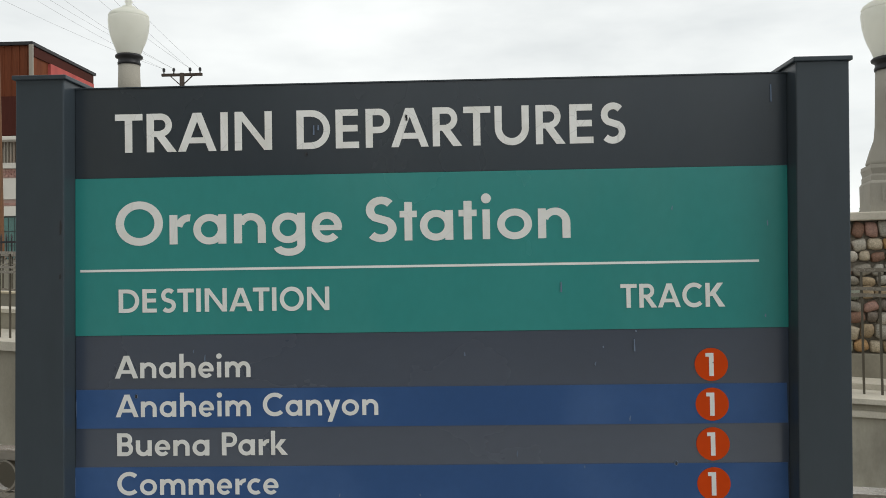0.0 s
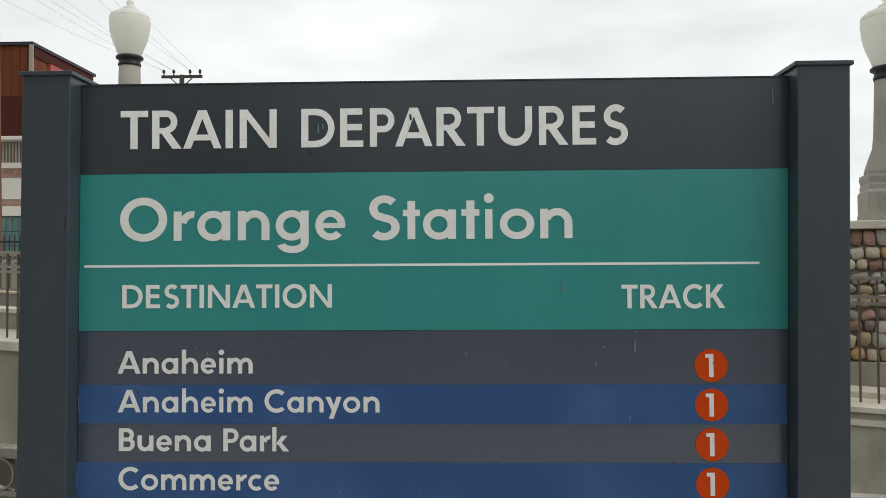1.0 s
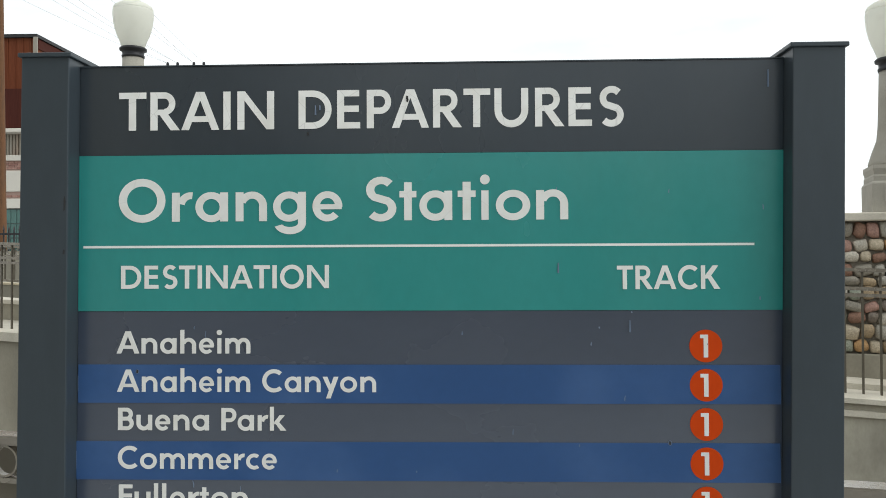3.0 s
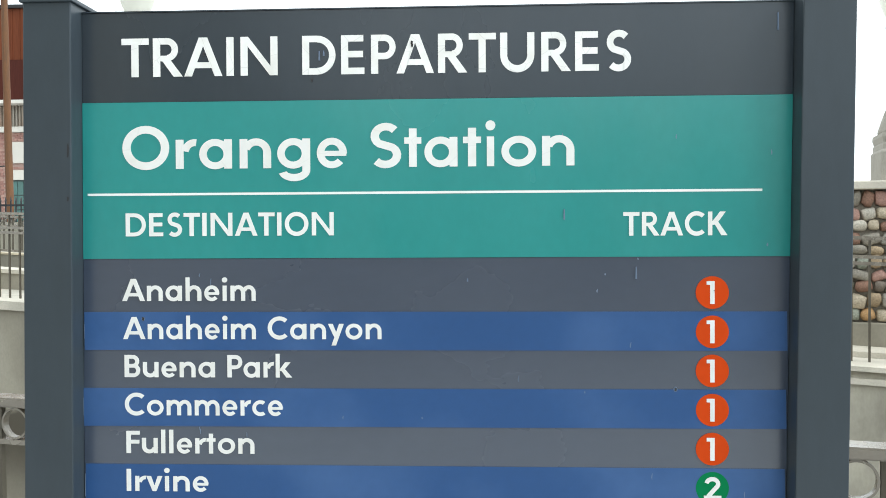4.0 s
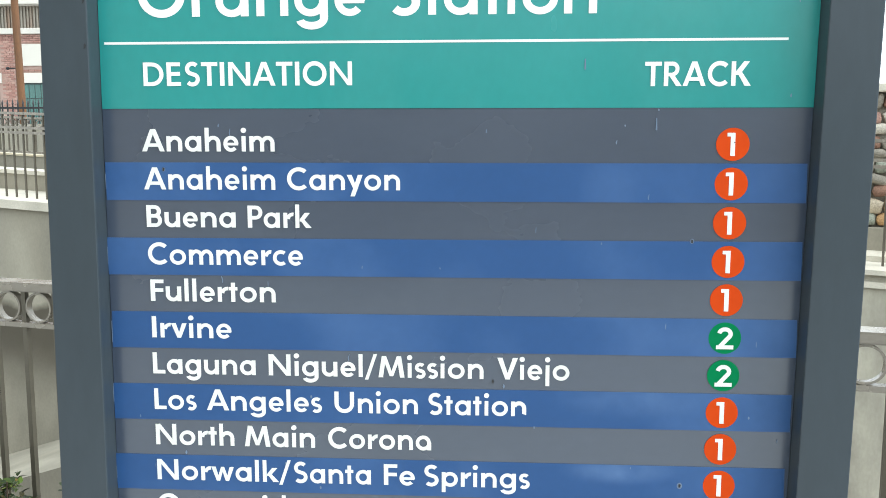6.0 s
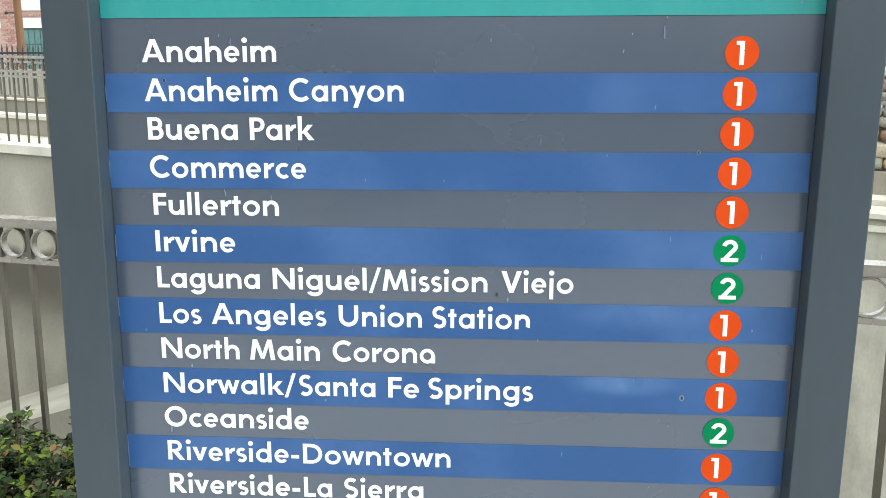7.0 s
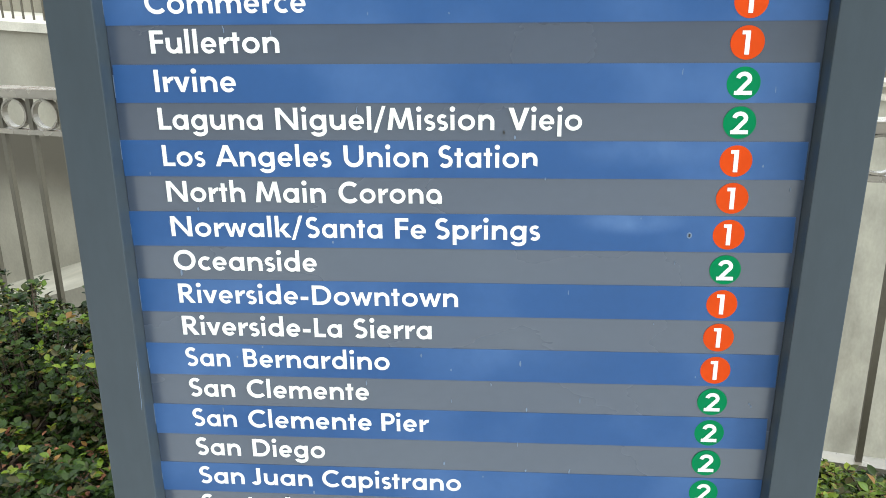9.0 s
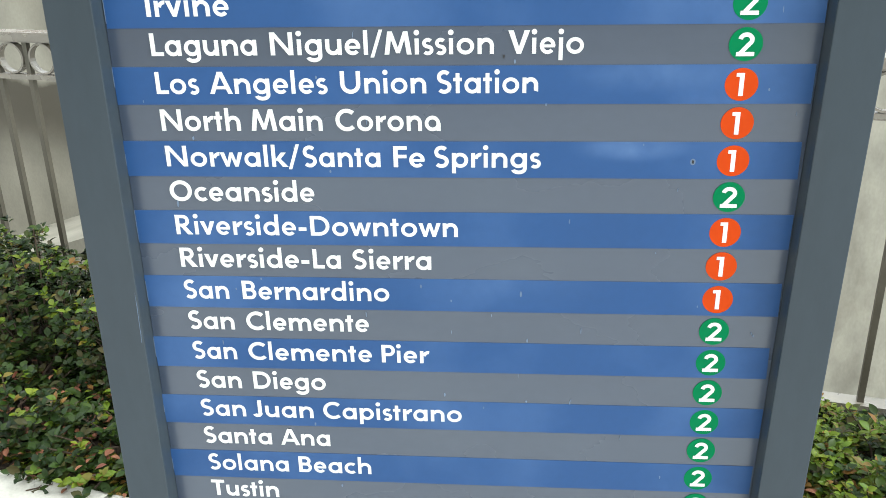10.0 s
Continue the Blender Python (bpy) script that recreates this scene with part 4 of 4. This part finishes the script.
def shrub(u, v, rx, ry, h, count, seed, share=.42, depth=.8):
    t = thing("shrub", SKEW @ pose(u, v, 0.04), "low glossy green shrub with some yellow and red leaves", "shrub", "planting bed shrubs")
    rnd = random.Random(seed)
    tips, old, young = [], bmesh.new(), bmesh.new()
    for k in range(count // 3):
        a, r = rnd.uniform(0, 2 * math.pi), math.sqrt(rnd.random())
        x, y = r * math.cos(a) * rx, r * math.sin(a) * ry
        crown = h * (1 - 0.45 * r ** 3) * (0.80 + 0.55 * noise.noise(Vector((x * 6 + seed, y * 6, seed))))
        f = 1 - 0.8 * rnd.random() ** 1.5
        tip = Vector((x, y, max(.02, crown * f)))
        tips.append(tip)
        lean = Vector((x / rx * .5 + rnd.uniform(-.3, .3), y / ry * .5 - .15 + rnd.uniform(-.3, .3), 1)).normalized()
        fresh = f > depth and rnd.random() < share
        turn = rnd.uniform(0, 6.28)
        for j in range(rnd.randint(4, 6)):
            b = turn + j * 2.4
            out = Vector((math.cos(b), math.sin(b), rnd.uniform(.05, .75)))
            out = (out + lean * .35).normalized()
            size = rnd.uniform(.019, .039) * (0.9 if fresh else 1.0)
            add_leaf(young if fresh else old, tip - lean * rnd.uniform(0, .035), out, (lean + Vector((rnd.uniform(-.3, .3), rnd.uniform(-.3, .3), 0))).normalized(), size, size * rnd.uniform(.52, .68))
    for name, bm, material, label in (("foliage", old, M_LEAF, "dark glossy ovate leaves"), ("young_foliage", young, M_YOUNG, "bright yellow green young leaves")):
        me = bpy.data.meshes.new("mesh")
        for f in bm.faces:
            f.smooth = True
        bm.to_mesh(me)
        bm.free()
        part(name, me, material, t, label)
    tw = bmesh.new()
    for p in tips[::8]:
        foot = Vector((p.x * .35, p.y * .35, -.01))
        mid = (foot + p) / 2 + Vector((rnd.uniform(-.02, .02), rnd.uniform(-.02, .02), .02))
        add_beam(tw, foot, mid, .005, .005), add_beam(tw, mid, p, .0035, .0035)
    part("branchwork", tw, M_STEM, t, "thin brown branches")


rnd = random.Random(11)
for k in range(15):
    u = -3.35 + 0.47 * k
    if not -0.95 < u < 0.2:
        shrub(u + rnd.uniform(-.1, .1), .65, .26, .12, .10, 300, k + 120, .75, .3)
    if -0.75 < u < 0.05:
        continue
    left = u < 0
    mix = (.30, .8) if left else (.75, .5)
    shrub(u + rnd.uniform(-.05, .05), 1.16 + rnd.uniform(-.03, .03), .34, .30, (.54 if left else .23) * rnd.uniform(.9, 1.12), 1700, k, *mix)
    shrub(u + .2 + rnd.uniform(-.05, .05), .80 + rnd.uniform(-.04, .03), .32, .29, .22 * rnd.uniform(.85, 1.1), 1100, k + 40, *mix)
    shrub(u + .1 + rnd.uniform(-.05, .05), 1.42, .32, .14, (.54 if left else .14) * rnd.uniform(.9, 1.1), 800, k + 80, *mix)
litter = bmesh.new()
for k in range(2200):
    p = Vector((rnd.uniform(-3.6, 3.6), rnd.triangular(.50, 1.2, .60), 0))
    p.z = .09 if p.y < .56 else .085 + rnd.uniform(0, .07)
    d = Vector((rnd.uniform(-1, 1), rnd.uniform(-1, 1), rnd.uniform(-.1, .3))).normalized()
    s = rnd.uniform(.02, .042)
    if p.y > .57 or rnd.random() < .25:
        add_leaf(litter, p, d, Vector((rnd.uniform(-.4, .4), rnd.uniform(-.4, .4), 1)).normalized(), s, s * .5)
ob = part("leaf_litter", litter, M_LITTER, None, "dry red and brown fallen leaves on the bed")
ob.matrix_world = SKEW
tagged(ob, category="leaves", kind="stuff")

bm = add_beam(bmesh.new(), (-1.225, .804, .0872), (-1.19, .818, .0885), .0028, .0026)
add_beam(bm, (-1.19, .818, .0885), (-1.165, .836, .0875), .0022, .0022)
add_beam(bm, (-1.20, .814, .088), (-1.192, .826, .089), .0016, .0016)
tagged(part("twig", bm, M_STEM, None, "dry brown twig lying on the white kerb"), category="twig")

# ---- across the tracks: building, picket fence, poles and wires ----
bld = thing("brick_building", pose(0, 30, 0), "old red brick building with a rust brown clad upper storey", "building")
part("brick_wall", box(-34, -12, 0.0, 12, -0.1, 5.62), M_BRICKG, bld, "red brick wall")
part("eaves_trim", box(-34.1, -11.9, -.14, 12.1, 5.62, 5.83, bevel=.02), M_WPAINT, bld, "white painted string course")
cor = bmesh.new()
for k in range(180):
    x = -34 + k * .12
    add_box(cor, x, x + .06, -.03, .02, 5.83, 6.62)
add_box(cor, -34, -12.4, .02, 11.9, 5.83, 6.62)
part("corrugated_wall", cor, M_CORR, bld, "grey corrugated metal cladding")
part("roof_edge", box(-34.2, -12.0, -.5, 12.1, 6.62, 6.76, bevel=.02), M_WPAINT, bld, "pale roof edge")
pent = part("upper_storey", box(-33.5, -16.1, -.30, 4.75, 6.762, 10.12), M_RUST, bld, "rust brown clad upper storey")
part("lower_cladding", box(-33.5, -16.06, -.36, -.302, 6.80, 8.24), M_RUSTD, pent, "dark rust red lower cladding")
part("parapet", box(-33.6, -16.0, -.42, 4.85, 10.12, 10.24), M_IRON, pent, "black parapet edge")
part("corner_pipe", box(-16.12, -15.98, -.46, -.38, 6.9, 10.12), M_CORR, pent, "pale grey corner pipe")
bm = bmesh.new()
for k in range(60):
    add_box(bm, -33.4 + k * .29, -33.37 + k * .29, -.335, -.30, 8.25, 10.1)
part("cladding_rib", bm, M_RUST, pent)
part("side_panel", box(-16.1, -15.99, .9, 4.6, 8.2, 9.72), M_REDP, pent, "faded red panel on the upper storey side")
part("dark_side", box(-16.098, -16.05, -.2, 4.7, 9.74, 10.1), M_RUSTD, pent)
for wx in (-17.4, -19.25, -21.1, -22.95):
    w = part("window", box(wx, wx + .95, -.03, .06, 2.2, 3.85), M_FRAME, bld, "tall green glazed window with white lintel")
    part("lintel", box(wx - .12, wx + 1.07, -.09, -.001, 3.86, 4.22, bevel=.01), M_WPAINT, w, "white painted lintel")
    part("fascia", box(wx - .02, wx + .97, -.07, -.001, 4.48, 5.26, bevel=.01), M_WPAINT, w, "white blanked upper light")
    for i in range(4):
        for j in range(3):
            part("pane", box(wx + .04 + i * .225, wx + .235 + i * .225, -.042, -.028, 2.25 + j * .53, 2.74 + j * .53), M_GLASS, w)
bm_b = finish(box(0, .215, -.022, .0, 0, .062))
bm_b.materials.append(M_BRICKW)
n_b = 0
for row in range(36):
    for col in range(9):
        x = -18.5 + col * .228 + (.114 if row % 2 else 0)
        z = 2.95 + row * .074
        hit = any(wx - .13 < x + .215 and x < wx + 1.08 and (z < 4.24 or 4.42 < z + .07 and z < 5.28) for wx in (-17.4, -19.25))
        if not hit and n_b < 300 and z < 5.55:
            o = part("brick", bm_b, M_BRICKW, bld)
            o.location = (x, -.001, z)
            n_b += 1
bm = bmesh.new()
for row in range(72):
    for col in range(30):
        x = -24.0 + col * .228 + (.114 if row % 2 else 0)
        z = .4 + row * .074
        if (x > -18.6 and z > 2.93) or z > 5.54 or any(wx - .13 < x + .215 and x < wx + 1.08 and z > 2.1 for wx in (-17.4, -19.25, -21.1, -22.95)):
            continue
        add_box(bm, x, x + .215, -.023, -.001, z, z + .062)
tagged(part("brick_courses", bm, M_BRICKW, bld), kind="stuff")

fence = thing("picket_fence", pose(0, 20, 0), "black iron picket fence with pointed tops", "fence")
part("rail", box(-16, -8, -.015, .015, 2.51, 2.56), M_IRON, fence)
part("rail", box(-16, -8, -.015, .015, 1.1, 1.15), M_IRON, fence)
bm = box(-.014, .014, -.014, .014, .62, 2.65)
bmesh.ops.create_cone(bm, segments=4, radius1=.03, radius2=.001, depth=.12, matrix=pose(0, 0, 2.70))
me_p = finish(bm)
me_p.materials.append(M_IRON)
for k in range(60):
    o = part("picket", me_p, M_IRON, fence)
    o.location = (-15.95 + k * .134, 0, 0)

pole = thing("utility_pole", pose(-14.04, 24, 0, 0, -0.9, 0), "tall weathered brown wooden utility pole", "utility pole")
bm = add_lathe(bmesh.new(), [(.118, -.1), (.110, 3), (.102, 6), (.093, 9), (.082, 13)], 14)
part("shaft", bm, M_WOOD, pole, "", True)
bm = box(-.34, -.09, -.018, .018, 3.85, 3.885)
bmesh.ops.create_icosphere(bm, subdivisions=2, radius=.05, matrix=pose(-.36, 0, 3.87))
part("bracket", bm, M_IRON, pole, "small dark bracket")
far = thing("utility_pole", pose(-15.78, 45, 0), "distant wooden utility pole with crossarm and insulators", "utility pole")
part("shaft", add_lathe(bmesh.new(), [(.19, -.1), (.16, 6), (.13, 12.54)], 12), M_OLDWOOD, far, "", True)
part("crossarm", box(-1.12, 1.12, -.07, .07, 12.38, 12.52), M_OLDWOOD, far, "wooden crossarm")
for dx in (-1.0, -.45, .45, 1.0):
    part("insulator", add_lathe(bmesh.new(), [(.035, 12.52), (.035, 12.64), (.08, 12.66), (.08, 12.78), (.035, 12.84)], 10), M_IRON, far).location.x = dx
bm = bmesh.new()
for s in (-1, 1):
    add_beam(bm, (s * .65, -.08, 12.4), (s * .1, -.08, 11.9), .05, .05)
part("brace", bm, M_OLDWOOD, far)
for k, (dx, ex, ez) in enumerate(((-1.0, -26.5, 19.0), (-.45, -24.3, 19.0), (.45, -22.0, 19.2), (1.0, -19.6, 19.4), (-1.0, -29.0, 18.6), (-.45, -27.6, 20.2), (.45, -21.2, 20.0))):
    cu = bpy.data.curves.new("cable", "CURVE")
    cu.dimensions, cu.bevel_depth, cu.bevel_resolution = "3D", .0055, 1
    sp = cu.splines.new("POLY")
    a, b = Vector((-15.78 + dx, 45, 12.78)), Vector((ex, 36, ez))
    pts = [a.lerp(b, f / 14) - Vector((0, 0, .5 * 4 * (f / 14) * (1 - f / 14))) for f in range(15)]
    sp.points.add(14)
    for q, p in zip(sp.points, pts):
        q.co = (*p, 1)
    cu.materials.append(M_WIRE)
    tagged(new("overhead_cable", cu), "thin black overhead power cable", "cable", "overhead cables")


def tree(x, y, h, seed):
    t = thing("tree", pose(x, y, 0), "distant dark green leafy tree", "tree", "distant trees")
    rnd = random.Random(seed)
    tr = add_lathe(bmesh.new(), [(.14, -.1), (.10, h * .3), (.06, h * .6), (.02, h * .9)], 8)
    for k in range(7):
        a = k * 2.4
        add_beam(tr, (0, 0, h * (.3 + .07 * k)), (math.cos(a) * h * .25, math.sin(a) * h * .25, h * (.5 + .06 * k)), .04, .04)
    part("trunk", tr, M_STEM, t)
    cr = bmesh.new()
    clumps = [(Vector((rnd.gauss(0, .2) * h, rnd.gauss(0, .2) * h, h * rnd.uniform(.45, .95))), rnd.uniform(.08, .16) * h) for k in range(22)]
    for c, r in clumps:
        for k in range(160):
            d = Vector((rnd.gauss(0, 1), rnd.gauss(0, 1), rnd.gauss(0, 1))).normalized() * r * rnd.uniform(.4, 1.1)
            add_leaf(cr, c + d, Vector((rnd.uniform(-1, 1), rnd.uniform(-1, 1), rnd.uniform(-1, 1))).normalized(), Vector((rnd.uniform(-1, 1), rnd.uniform(-1, 1), 1)).normalized(), .11, .06)
    part("crown", cr, M_TREE, t)


tree(11.9, 26, 3.2, 1)
tree(13.6, 27, 3.2, 2)
tree(-13.0, 15.5, 2.1, 3)
low = thing("distant_building", pose(14.5, 40, 0), "low distant building with a red tiled roof", "building")
part("wall", box(-4, 6, 0, 6, -.1, 3.0), M_WPAINT, low)
bm = bmesh.new()
c = [bm.verts.new(p) for p in ((-4.4, -.4, 3.0), (6.4, -.4, 3.0), (6.4, 6.4, 3.0), (-4.4, 6.4, 3.0), (-2.5, 3, 3.9), (4.5, 3, 3.9))]
for f in ((0, 1, 5, 4), (1, 2, 5), (2, 3, 4, 5), (3, 0, 4), (3, 2, 1, 0)):
    bm.faces.new([c[k] for k in f])
part("roof", bm, M_REDP, low, "red tiled roof")
